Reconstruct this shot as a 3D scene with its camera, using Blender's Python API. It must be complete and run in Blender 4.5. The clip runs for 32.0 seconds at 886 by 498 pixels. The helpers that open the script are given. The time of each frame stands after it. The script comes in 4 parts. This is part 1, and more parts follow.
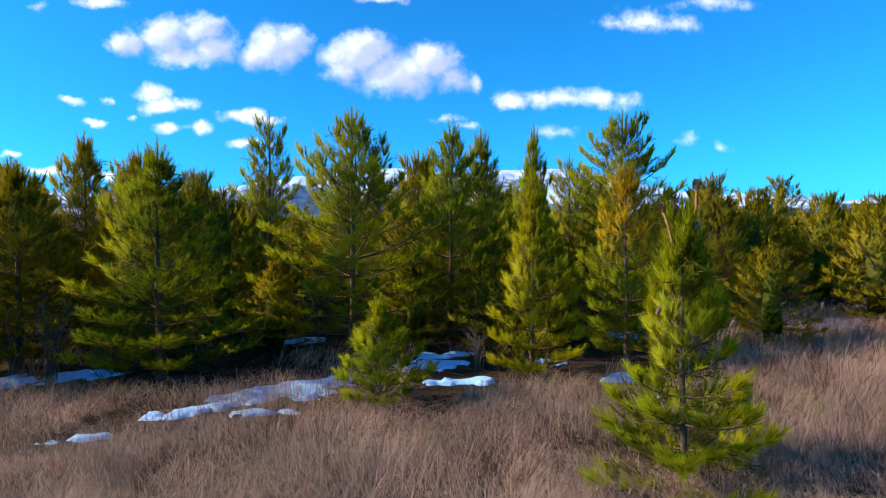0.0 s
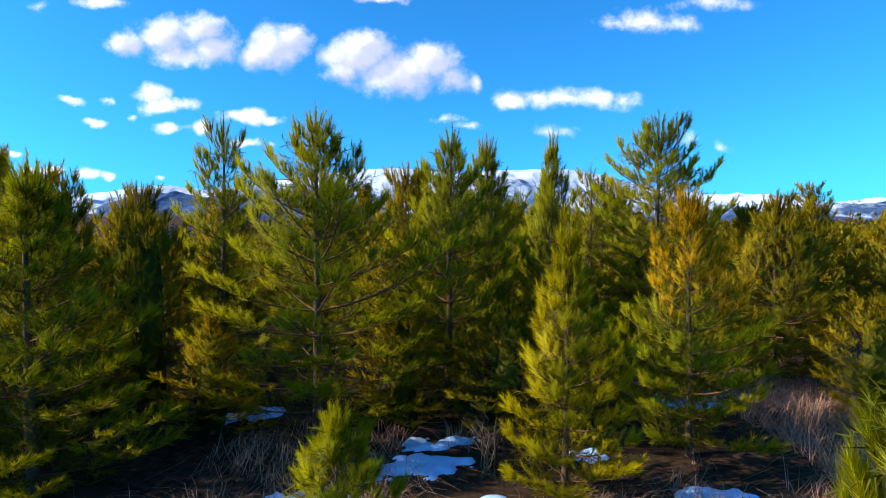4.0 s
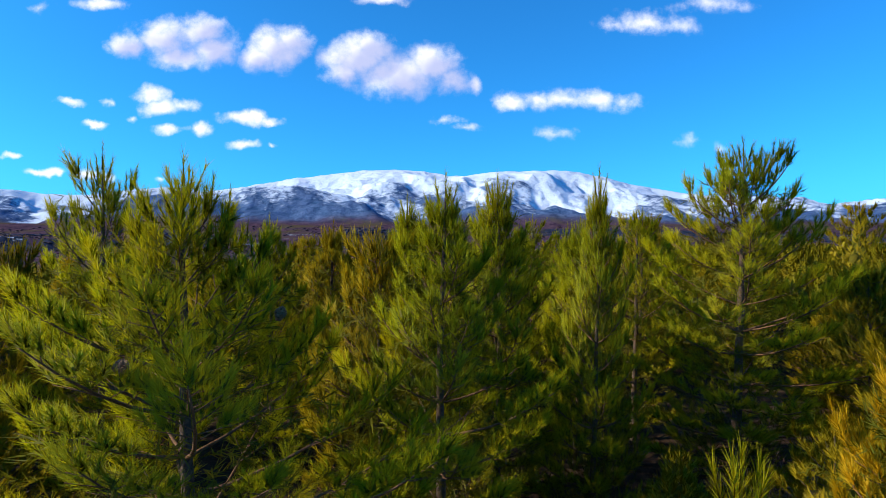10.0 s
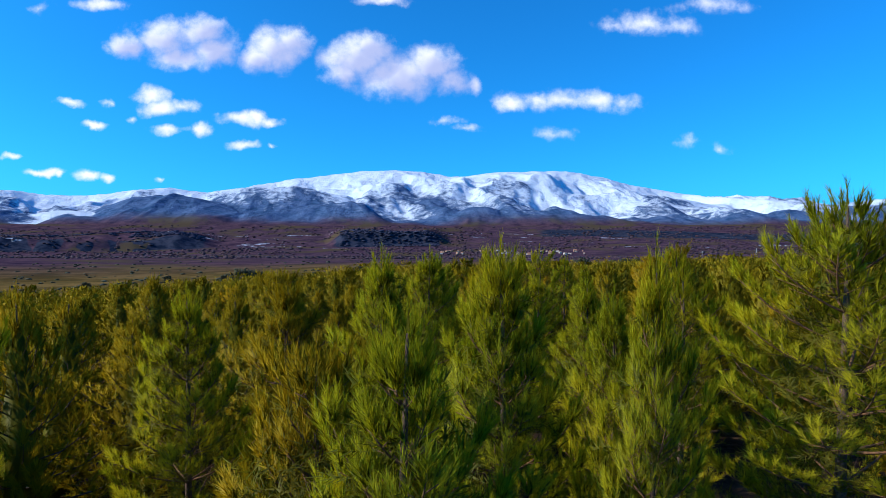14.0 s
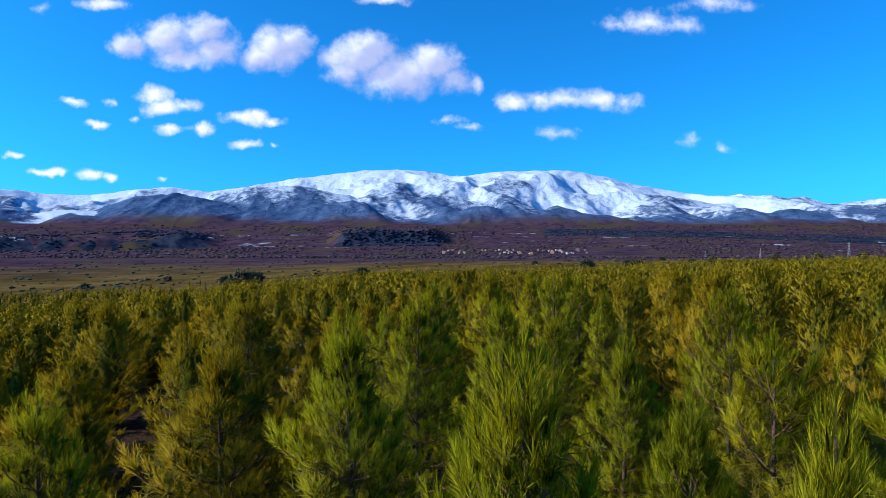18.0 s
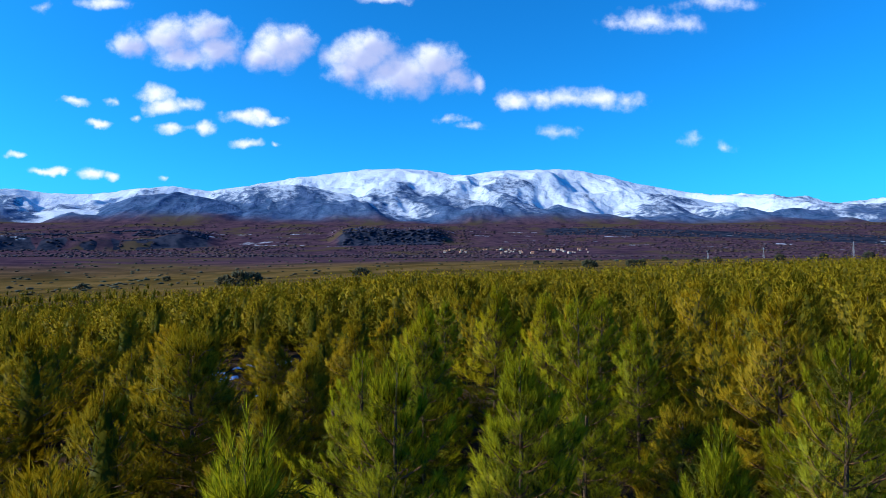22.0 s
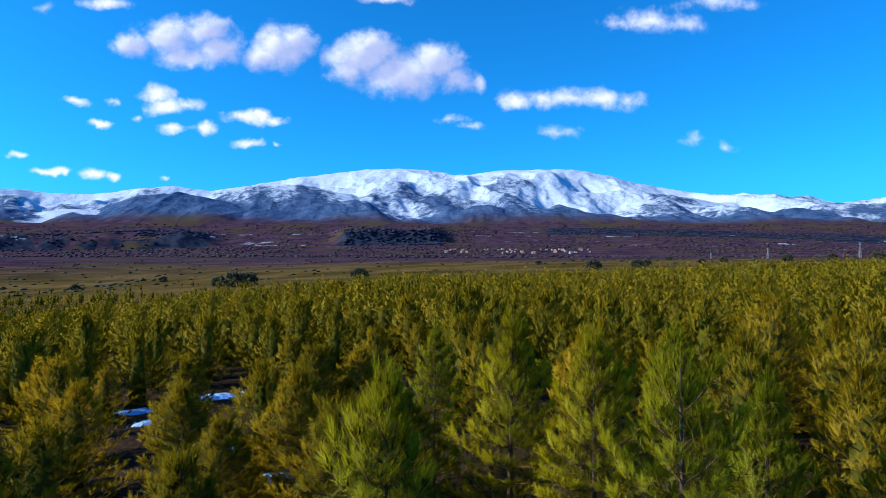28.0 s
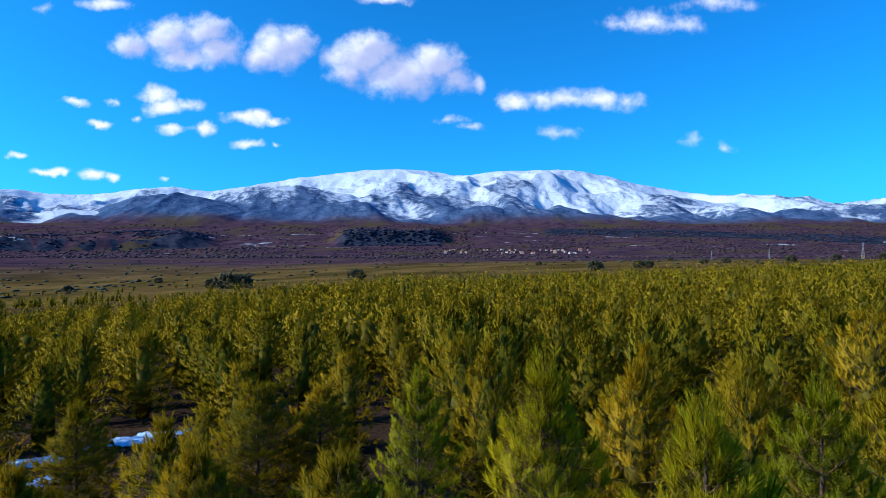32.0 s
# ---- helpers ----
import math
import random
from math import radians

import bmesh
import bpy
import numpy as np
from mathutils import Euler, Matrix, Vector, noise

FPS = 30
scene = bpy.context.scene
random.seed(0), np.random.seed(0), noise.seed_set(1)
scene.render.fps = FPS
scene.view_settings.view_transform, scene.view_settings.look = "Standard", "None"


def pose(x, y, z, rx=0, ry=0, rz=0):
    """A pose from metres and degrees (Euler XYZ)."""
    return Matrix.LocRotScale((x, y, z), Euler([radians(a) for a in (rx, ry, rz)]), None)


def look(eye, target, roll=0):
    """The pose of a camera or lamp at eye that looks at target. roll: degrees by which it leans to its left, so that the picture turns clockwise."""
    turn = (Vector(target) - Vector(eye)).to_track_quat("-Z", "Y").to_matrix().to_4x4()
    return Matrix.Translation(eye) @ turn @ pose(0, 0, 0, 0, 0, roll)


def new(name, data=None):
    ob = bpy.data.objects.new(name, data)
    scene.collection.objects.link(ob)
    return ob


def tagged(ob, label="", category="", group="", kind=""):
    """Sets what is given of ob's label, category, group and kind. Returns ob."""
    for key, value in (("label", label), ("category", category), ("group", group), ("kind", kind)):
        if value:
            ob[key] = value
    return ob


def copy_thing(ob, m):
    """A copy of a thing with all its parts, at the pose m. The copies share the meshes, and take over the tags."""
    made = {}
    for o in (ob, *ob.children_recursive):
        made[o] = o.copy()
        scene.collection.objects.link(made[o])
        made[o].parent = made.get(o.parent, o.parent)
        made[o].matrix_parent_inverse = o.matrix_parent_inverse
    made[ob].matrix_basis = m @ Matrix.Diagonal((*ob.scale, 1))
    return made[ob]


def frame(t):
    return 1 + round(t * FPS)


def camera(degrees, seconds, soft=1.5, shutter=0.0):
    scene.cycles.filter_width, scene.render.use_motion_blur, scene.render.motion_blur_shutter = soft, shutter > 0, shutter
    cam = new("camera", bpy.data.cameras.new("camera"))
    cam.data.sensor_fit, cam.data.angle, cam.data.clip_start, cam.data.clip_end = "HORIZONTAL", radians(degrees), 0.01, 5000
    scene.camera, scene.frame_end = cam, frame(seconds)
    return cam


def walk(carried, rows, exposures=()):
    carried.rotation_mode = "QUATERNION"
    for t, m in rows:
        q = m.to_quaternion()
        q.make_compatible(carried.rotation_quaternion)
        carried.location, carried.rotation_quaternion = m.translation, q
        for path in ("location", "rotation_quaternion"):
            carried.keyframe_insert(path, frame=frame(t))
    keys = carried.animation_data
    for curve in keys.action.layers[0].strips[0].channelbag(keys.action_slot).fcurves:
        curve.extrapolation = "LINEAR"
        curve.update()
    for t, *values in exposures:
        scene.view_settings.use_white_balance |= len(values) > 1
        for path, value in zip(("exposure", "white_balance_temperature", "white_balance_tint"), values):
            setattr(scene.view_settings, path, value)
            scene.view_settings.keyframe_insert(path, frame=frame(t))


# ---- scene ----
cam = camera(73.7, 32.0, soft=0.75)
PATH = [
    (0.0, (0.000, 0.000, 2.200), (0.096, 100.000, 0.957), 0),
    (1.0, (0.025, 0.689, 2.347), (0.121, 100.689, 1.104), 0),
    (2.0, (0.038, 1.388, 2.516), (0.134, 101.388, 1.273), 0),
    (3.0, (0.057, 2.095, 2.681), (0.153, 102.095, 1.438), 0),
    (4.0, (0.065, 2.789, 2.834), (0.161, 102.789, 1.591), 0),
    (5.0, (0.048, 3.473, 2.989), (0.144, 103.473, 1.746), 0),
    (6.0, (0.023, 4.187, 3.149), (0.119, 104.187, 1.906), 0),
    (7.0, (0.032, 4.856, 3.366), (0.128, 104.856, 2.123), 0),
    (8.0, (0.096, 5.440, 3.608), (0.204, 105.440, 2.461), 0),
    (9.0, (0.126, 6.023, 3.838), (0.247, 106.023, 2.786), 0),
    (10.0, (0.188, 6.623, 4.072), (0.322, 106.623, 3.068), 0),
    (11.0, (0.218, 7.241, 4.292), (0.365, 107.241, 3.336), 0),
    (12.0, (0.278, 7.866, 4.506), (0.437, 107.866, 3.598), 0),
    (13.0, (0.371, 8.539, 4.726), (0.543, 108.539, 3.818), 0),
    (14.0, (0.397, 9.226, 4.972), (0.582, 109.226, 4.064), 0),
    (15.0, (0.446, 9.898, 5.179), (0.565, 109.898, 4.259), 0),
    (16.0, (0.493, 10.506, 5.306), (0.469, 110.506, 4.362), 0),
    (17.0, (0.503, 11.059, 5.418), (0.383, 111.059, 4.433), 0),
    (18.0, (0.522, 11.630, 5.555), (0.352, 111.630, 4.513), 0),
    (19.0, (0.539, 12.265, 5.673), (0.319, 112.265, 4.574), 0),
    (20.0, (0.568, 12.925, 5.785), (0.294, 112.925, 4.654), 0),
    (21.0, (0.595, 13.636, 5.854), (0.267, 113.636, 4.691), 0),
    (22.0, (0.616, 14.408, 5.856), (0.234, 114.408, 4.661), 0),
    (23.0, (0.635, 15.257, 5.861), (0.221, 115.257, 4.666), 0),
    (24.0, (0.670, 16.083, 5.871), (0.224, 116.083, 4.676), 0),
    (25.0, (0.696, 16.896, 5.875), (0.218, 116.896, 4.680), 0),
    (26.0, (0.741, 17.708, 5.867), (0.231, 117.708, 4.672), 0),
    (27.0, (0.792, 18.591, 5.840), (0.250, 118.591, 4.645), 0),
    (28.0, (0.828, 19.618, 5.831), (0.254, 119.618, 4.636), 0),
    (29.0, (0.856, 20.679, 5.819), (0.306, 120.679, 4.648), 0),
    (30.0, (0.887, 21.661, 5.810), (0.361, 121.661, 4.663), 0),
    (31.0, (0.924, 22.643, 5.808), (0.422, 122.643, 4.685), 0),
    (32.0, (0.967, 23.619, 5.811), (0.489, 123.619, 4.712), 0),
]
walk(cam, [(t, look(eye, target, roll)) for t, eye, target, roll in PATH],
     [(0.0, 0.74, 6380, 4), (3.0, 0.84, 6650, 7), (7.0, 0.84, 7150, 12), (9.0, 0.68, 6800, 10), (11.0, 0.52, 6350, 10), (14.0, 0.42, 6000, 10), (32.0, 0.40, 5900, 9)])

# ---------------------------------------------------------------- sky, sun
SUN_EL = radians(29)
SUN_AZ = math.atan2(-0.985, -0.15)          # clockwise from +y
sun_dir = Vector((math.sin(SUN_AZ) * math.cos(SUN_EL), math.cos(SUN_AZ) * math.cos(SUN_EL), math.sin(SUN_EL)))
sun = new("sun", bpy.data.lights.new("sun", "SUN"))
sun.data.energy, sun.data.angle, sun.data.color = 4.6, radians(0.6), (1.0, 0.90, 0.74)
sun.matrix_basis = look(sun_dir * 50, (0, 0, 0))

SKY_GAIN = 0.110
SKY_TINT = (0.13, 0.84, 1.45)

# clouds on the dome: tangent right, tangent up, half width, half height, weight
TWIN_CLOUD = [
    (-0.529, 0.331, 0.046, 0.026, 1), (-0.471, 0.343, 0.065, 0.042, 1), (-0.404, 0.357, 0.055, 0.033, 1), (-0.383, 0.327, 0.050, 0.036, 1),
    (-0.452, 0.312, 0.050, 0.021, 0.9), (-0.280, 0.328, 0.055, 0.042, 1), (-0.253, 0.338, 0.044, 0.036, 1), (-0.311, 0.308, 0.040, 0.027, 1),
]
BROAD_CLOUD = [
    (-0.146, 0.314, 0.071, 0.044, 1), (-0.122, 0.329, 0.055, 0.029, 1), (-0.070, 0.283, 0.096, 0.048, 1), (-0.020, 0.300, 0.061, 0.040, 1),
    (-0.165, 0.285, 0.044, 0.031, 1), (0.011, 0.274, 0.040, 0.029, 0.8), (0.054, 0.269, 0.017, 0.021, 0.7),
]
LOW_CLOUDS = [
    (0.117, 0.238, 0.038, 0.019, 0.85), (0.160, 0.241, 0.033, 0.019, 0.75), (0.207, 0.241, 0.057, 0.018, 0.7), (0.255, 0.242, 0.054, 0.018, 0.62),
    (0.305, 0.237, 0.048, 0.016, 0.45), (-0.486, 0.249, 0.038, 0.019, 1), (-0.473, 0.228, 0.048, 0.019, 1), (-0.441, 0.233, 0.031, 0.013, 0.8),
    (0.289, 0.370, 0.034, 0.016, 0.5), (0.341, 0.373, 0.054, 0.023, 0.6), (0.394, 0.369, 0.038, 0.021, 0.5),
]
WISPS = [
    (-0.464, 0.191, 0.036, 0.011, 0.9), (-0.407, 0.191, 0.021, 0.012, 0.9), (-0.340, 0.211, 0.042, 0.016, 1), (-0.311, 0.213, 0.025, 0.013, 0.9),
    (-0.288, 0.206, 0.023, 0.009, 0.7), (-0.337, 0.169, 0.036, 0.010, 0.9), (-0.284, 0.168, 0.011, 0.006, 0.7), (-0.584, 0.199, 0.026, 0.008, 0.9),
    (-0.628, 0.239, 0.032, 0.009, 0.8), (-0.560, 0.238, 0.010, 0.009, 0.5), (-0.524, 0.207, 0.014, 0.008, 0.5), (-0.672, 0.120, 0.040, 0.008, 0.95),
    (-0.645, 0.117, 0.011, 0.006, 0.8),
]
FAR_WISPS = [
    (-0.600, 0.117, 0.031, 0.011, 0.95), (-0.560, 0.113, 0.023, 0.010, 0.95), (-0.481, 0.109, 0.010, 0.006, 0.6), (-0.727, 0.146, 0.019, 0.007, 0.8),
    (-0.576, 0.402, 0.050, 0.012, 0.7), (-0.098, 0.409, 0.052, 0.011, 0.7), (0.456, 0.402, 0.071, 0.014, 0.45), (0.007, 0.206, 0.029, 0.009, 0.5),
    (0.041, 0.194, 0.025, 0.008, 0.4), (0.193, 0.185, 0.031, 0.011, 0.4), (-0.677, 0.398, 0.021, 0.011, 0.3), (0.414, 0.174, 0.015, 0.009, 0.3),
    (0.470, 0.159, 0.019, 0.008, 0.3),
]

world = bpy.data.worlds.new("world")
scene.world = world
world.use_nodes = True
wt = world.node_tree
wt.nodes.clear()


def wn(kind, **kw):
    n = wt.nodes.new(kind)
    for k, v in kw.items():
        setattr(n, k, v)
    return n


def wmath(op, a, b=None, c=None, clamp=False):
    n = wn("ShaderNodeMath", operation=op, use_clamp=clamp)
    for i, v in enumerate((a, b, c)):
        if v is None:
            continue
        if isinstance(v, (int, float)):
            n.inputs[i].default_value = v
        else:
            wt.links.new(v, n.inputs[i])
    return n.outputs[0]


sky = wn("ShaderNodeTexSky", sky_type="NISHITA", sun_disc=False, sun_elevation=SUN_EL, sun_rotation=SUN_AZ % (2 * math.pi),
         altitude=900, air_density=1.0, dust_density=1.8, ozone_density=2.5)
tint = wn("ShaderNodeMix", data_type="RGBA", blend_type="MULTIPLY")
tint.inputs[0].default_value = 1.0
tint.inputs[7].default_value = (SKY_TINT[0] * SKY_GAIN, SKY_TINT[1] * SKY_GAIN, SKY_TINT[2] * SKY_GAIN, 1)
wt.links.new(sky.outputs[0], tint.inputs[6])
coord = wn("ShaderNodeTexCoord")
sep = wn("ShaderNodeSeparateXYZ")
wt.links.new(coord.outputs["Generated"], sep.inputs[0])
ahead = wmath("MAXIMUM", sep.outputs[1], 0.05)
plane = wn("ShaderNodeCombineXYZ")
wt.links.new(wmath("DIVIDE", sep.outputs[0], ahead), plane.inputs[0])
wt.links.new(wmath("DIVIDE", sep.outputs[2], ahead), plane.inputs[1])
curl = wn("ShaderNodeTexNoise")
curl.inputs["Scale"].default_value, curl.inputs["Detail"].default_value = 30.0, 4.0
wt.links.new(plane.outputs[0], curl.inputs["Vector"])
bend = wn("ShaderNodeVectorMath", operation="MULTIPLY_ADD")
wt.links.new(curl.outputs["Color"], bend.inputs[0])
bend.inputs[1].default_value, bend.inputs[2].default_value = (.044, .026, 0), (-.022, -.013, 0)
drift = wn("ShaderNodeVectorMath", operation="ADD")
wt.links.new(plane.outputs[0], drift.inputs[0])
wt.links.new(bend.outputs[0], drift.inputs[1])
puff = wn("ShaderNodeTexNoise")
puff.inputs["Scale"].default_value, puff.inputs["Detail"].default_value, puff.inputs["Roughness"].default_value = 21.0, 7.0, 0.62
wt.links.new(plane.outputs[0], puff.inputs["Vector"])
best, under = None, None
for cx, cy, rx, ry, wgt in TWIN_CLOUD + BROAD_CLOUD + LOW_CLOUDS + WISPS + FAR_WISPS:
    ma = wn("ShaderNodeVectorMath", operation="MULTIPLY_ADD")
    wt.links.new(drift.outputs[0], ma.inputs[0])
    ma.inputs[1].default_value = (1 / rx, 1 / ry, 0)
    ma.inputs[2].default_value = (-cx / rx, -cy / ry, 0)
    ln = wn("ShaderNodeVectorMath", operation="LENGTH")
    wt.links.new(ma.outputs[0], ln.inputs[0])
    d = wmath("MULTIPLY_ADD", ln.outputs["Value"], -wgt, wgt)
    best = d if best is None else wmath("MAXIMUM", best, d)
    if ry > .024:
        # the underside away from the sun
        mb = wn("ShaderNodeVectorMath", operation="MULTIPLY_ADD")
        wt.links.new(plane.outputs[0], mb.inputs[0])
        mb.inputs[1].default_value = (1 / rx, 1 / ry, 0)
        mb.inputs[2].default_value = (-(cx + rx * .35) / rx, -(cy - ry * .45) / ry, 0)
        lb = wn("ShaderNodeVectorMath", operation="LENGTH")
        wt.links.new(mb.outputs[0], lb.inputs[0])
        d = wmath("MULTIPLY_ADD", lb.outputs["Value"], -wgt, wgt)
        under = d if under is None else wmath("MAXIMUM", under, d)
rough = wmath("MULTIPLY_ADD", puff.outputs[0], 1.5, -0.80)
dens = wmath("ADD", best, rough)
ramp = wn("ShaderNodeMapRange", interpolation_type="SMOOTHSTEP")
wt.links.new(dens, ramp.inputs[0])
ramp.inputs[1].default_value, ramp.inputs[2].default_value, ramp.inputs[3].default_value, ramp.inputs[4].default_value = -0.12, 0.82, 0.0, 0.96
near_cloud = wn("ShaderNodeMapRange", interpolation_type="SMOOTHSTEP")
wt.links.new(best, near_cloud.inputs[0])
near_cloud.inputs[1].default_value, near_cloud.inputs[2].default_value = -0.45, 0.15
front = wmath("GREATER_THAN", sep.outputs[1], 0.06)
alpha = wmath("MULTIPLY", wmath("MULTIPLY", ramp.outputs[0], near_cloud.outputs[0]), front)
shade = wn("ShaderNodeMapRange", interpolation_type="SMOOTHSTEP")
soft_puff = wn("ShaderNodeTexNoise")
soft_puff.inputs["Scale"].default_value, soft_puff.inputs["Detail"].default_value = 14.0, 3.0
wt.links.new(plane.outputs[0], soft_puff.inputs["Vector"])
wt.links.new(wmath("SUBTRACT", wmath("MULTIPLY", soft_puff.outputs[0], 1.3), under), shade.inputs[0])
shade.inputs[1].default_value, shade.inputs[2].default_value = 0.0, 0.80
ccol = wn("ShaderNodeMix", data_type="RGBA")
wt.links.new(shade.outputs[0], ccol.inputs[0])
ccol.inputs[6].default_value = (0.40, 0.44, 0.66, 1)
ccol.inputs[7].default_value = (0.82, 0.82, 0.88, 1)
both = wn("ShaderNodeMix", data_type="RGBA")
wt.links.new(alpha, both.inputs[0])
wt.links.new(tint.outputs[2], both.inputs[6])
wt.links.new(ccol.outputs[2], both.inputs[7])
bg = wn("ShaderNodeBackground")
wt.links.new(both.outputs[2], bg.inputs[0])
wout = wn("ShaderNodeOutputWorld")
wt.links.new(bg.outputs[0], wout.inputs[0])

# ---------------------------------------------------------------- materials


class Mat:
    """A node material with short calls for its nodes."""

    def __init__(self, name):
        self.m = bpy.data.materials.new(name)
        self.m.use_nodes = True
        self.t = self.m.node_tree
        self.t.nodes.clear()
        self.out = self.t.nodes.new("ShaderNodeOutputMaterial")

    def node(self, kind, **kw):
        n = self.t.nodes.new(kind)
        for k, v in kw.items():
            setattr(n, k, v)
        return n

    def link(self, a, b):
        self.t.links.new(a, b)

    def noise(self, scale, detail=4.0, rough=0.55, vec=None):
        n = self.node("ShaderNodeTexNoise")
        n.inputs["Scale"].default_value, n.inputs["Detail"].default_value, n.inputs["Roughness"].default_value = scale, detail, rough
        if vec is None:
            vec = self.node("ShaderNodeNewGeometry").outputs["Position"]
        self.link(vec, n.inputs["Vector"])
        return n.outputs[0]

    def span(self, v, a, b, lo=0.0, hi=1.0):
        n = self.node("ShaderNodeMapRange", interpolation_type="SMOOTHSTEP")
        self.link(v, n.inputs[0])
        for i, x in enumerate((a, b, lo, hi)):
            n.inputs[i + 1].default_value = x
        return n.outputs[0]

    def mix(self, f, a, b, blend="MIX"):
        n = self.node("ShaderNodeMix", data_type="RGBA", blend_type=blend)
        for i, v in ((0, f), (6, a), (7, b)):
            if isinstance(v, tuple):
                n.inputs[i].default_value = (*v, 1)
            elif isinstance(v, float):
                n.inputs[i].default_value = v
            else:
                self.link(v, n.inputs[i])
        return n.outputs[2]

    def math(self, op, a, b):
        n = self.node("ShaderNodeMath", operation=op)
        for i, v in enumerate((a, b)):
            if isinstance(v, (int, float)):
                n.inputs[i].default_value = v
            else:
                self.link(v, n.inputs[i])
        return n.outputs[0]

    def surface(self, color, rough=0.8, bump=None, strength=0.3, dist=0.02, spec=0.3, under=None):
        p = self.node("ShaderNodeBsdfPrincipled")
        if isinstance(color, tuple):
            p.inputs["Base Color"].default_value = (*color, 1)
        else:
            self.link(color, p.inputs["Base Color"])
        p.inputs["Roughness"].default_value = rough
        p.inputs["Specular IOR Level"].default_value = spec
        if bump is not None:
            b = self.node("ShaderNodeBump")
            b.inputs["Strength"].default_value, b.inputs["Distance"].default_value = strength, dist
            self.link(bump, b.inputs["Height"])
            self.link(b.outputs[0], p.inputs["Normal"])
            if under is not None:
                u = self.node("ShaderNodeBump")
                u.inputs["Strength"].default_value, u.inputs["Distance"].default_value = 1.0, 1.0
                self.link(under, u.inputs["Height"])
                self.link(u.outputs[0], b.inputs["Normal"])
        self.link(p.outputs[0], self.out.inputs[0])
        return self.m


def needle_material(name, dark, light, warm, warm_share, thin=0.36):
    m = Mat(name)
    geo = m.node("ShaderNodeNewGeometry")
    info = m.node("ShaderNodeObjectInfo")
    c = m.mix(geo.outputs["Random Per Island"], dark, light)
    tree = m.span(info.outputs["Random"], 1.0 - warm_share, 1.0)
    patch = m.span(m.noise(0.55, 3.0), 0.42, 0.68)
    c = m.mix(m.math("MAXIMUM", m.math("MULTIPLY", tree, 0.8), m.math("MULTIPLY", patch, 0.45)), c, warm)
    d = m.node("ShaderNodeBsdfDiffuse")
    tr = m.node("ShaderNodeBsdfTranslucent")
    gl = m.node("ShaderNodeBsdfGlossy")
    gl.inputs["Roughness"].default_value = 0.45
    gl.inputs["Color"].default_value = (0.8, 0.85, 0.8, 1)
    m.link(c, d.inputs["Color"])
    m.link(m.mix(1.0, c, (1.25, 1.15, 0.5), "MULTIPLY"), tr.inputs["Color"])
    a = m.node("ShaderNodeMixShader")
    a.inputs[0].default_value = thin
    m.link(d.outputs[0], a.inputs[1])
    m.link(tr.outputs[0], a.inputs[2])
    b = m.node("ShaderNodeMixShader")
    b.inputs[0].default_value = 0.004
    m.link(a.outputs[0], b.inputs[1])
    m.link(gl.outputs[0], b.inputs[2])
    m.link(b.outputs[0], m.out.inputs[0])
    return m.m


M_NEEDLE = needle_material("pine_needles", (0.140, 0.166, 0.007), (0.385, 0.380, 0.012), (0.48, 0.39, 0.010), 0.25, 0.42)
# inner needles: shade between the tufts is painted in as a darker green
M_INNER_SHADE = needle_material("shaded_inner_needles", (0.060, 0.068, 0.008), (0.130, 0.125, 0.011), (0.140, 0.105, 0.012), 0.3)
M_NEEDLE_YELLOW = needle_material("yellowing_pine_needles", (0.34, 0.22, 0.008), (0.60, 0.39, 0.015), (0.62, 0.37, 0.012), 0.6, 0.42)
M_NEEDLE_WOOD = needle_material("plantation_needles", (0.160, 0.130, 0.006), (0.322, 0.240, 0.009), (0.41, 0.275, 0.010), 0.25, 0.28)
M_NEEDLE_FAR = needle_material("far_pine_needles", (0.146, 0.126, 0.006), (0.212, 0.172, 0.007), (0.27, 0.190, 0.008), 0.3, 0.12)


def bark_material(name, a, b):
    m = Mat(name)
    n = m.noise(38, 5.0, 0.65)
    v = m.node("ShaderNodeTexVoronoi")
    v.inputs["Scale"].default_value = 45
    m.link(m.node("ShaderNodeNewGeometry").outputs["Position"], v.inputs["Vector"])
    c = m.mix(m.span(n, 0.3, 0.7), a, b)
    c = m.mix(m.span(v.outputs[0], 0.1, 0.5), m.mix(0.6, c, (0.02, 0.014, 0.010)), c)
    return m.surface(c, 0.9, n, 0.6, 0.01, 0.2)


M_BARK = bark_material("pine_bark", (0.050, 0.034, 0.026), (0.135, 0.084, 0.058))
M_TWIG = bark_material("pine_twig_bark", (0.090, 0.046, 0.024), (0.205, 0.105, 0.052))

M_SHOOT = bark_material("reddish_shoot_bark", (0.26, 0.085, 0.040), (0.46, 0.19, 0.095))
m = Mat("silk_threads")
M_SILK = m.surface(m.mix(m.span(m.noise(60), 0.35, 0.65), (0.30, 0.22, 0.16), (0.62, 0.54, 0.44)), 0.8)
M_CONE = bark_material("pine_cone", (0.16, 0.085, 0.045), (0.36, 0.22, 0.13))

# snow patches: the blue of the trees' shade is put into the base colour
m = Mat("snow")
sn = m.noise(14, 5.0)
M_SHADE_BLUE_SNOW = m.surface(m.mix(m.span(m.noise(3.0), 0.35, 0.7), (0.32, 0.54, 0.88), (0.48, 0.68, 0.93)), 0.6, sn, 0.5, 0.03, 0.3)

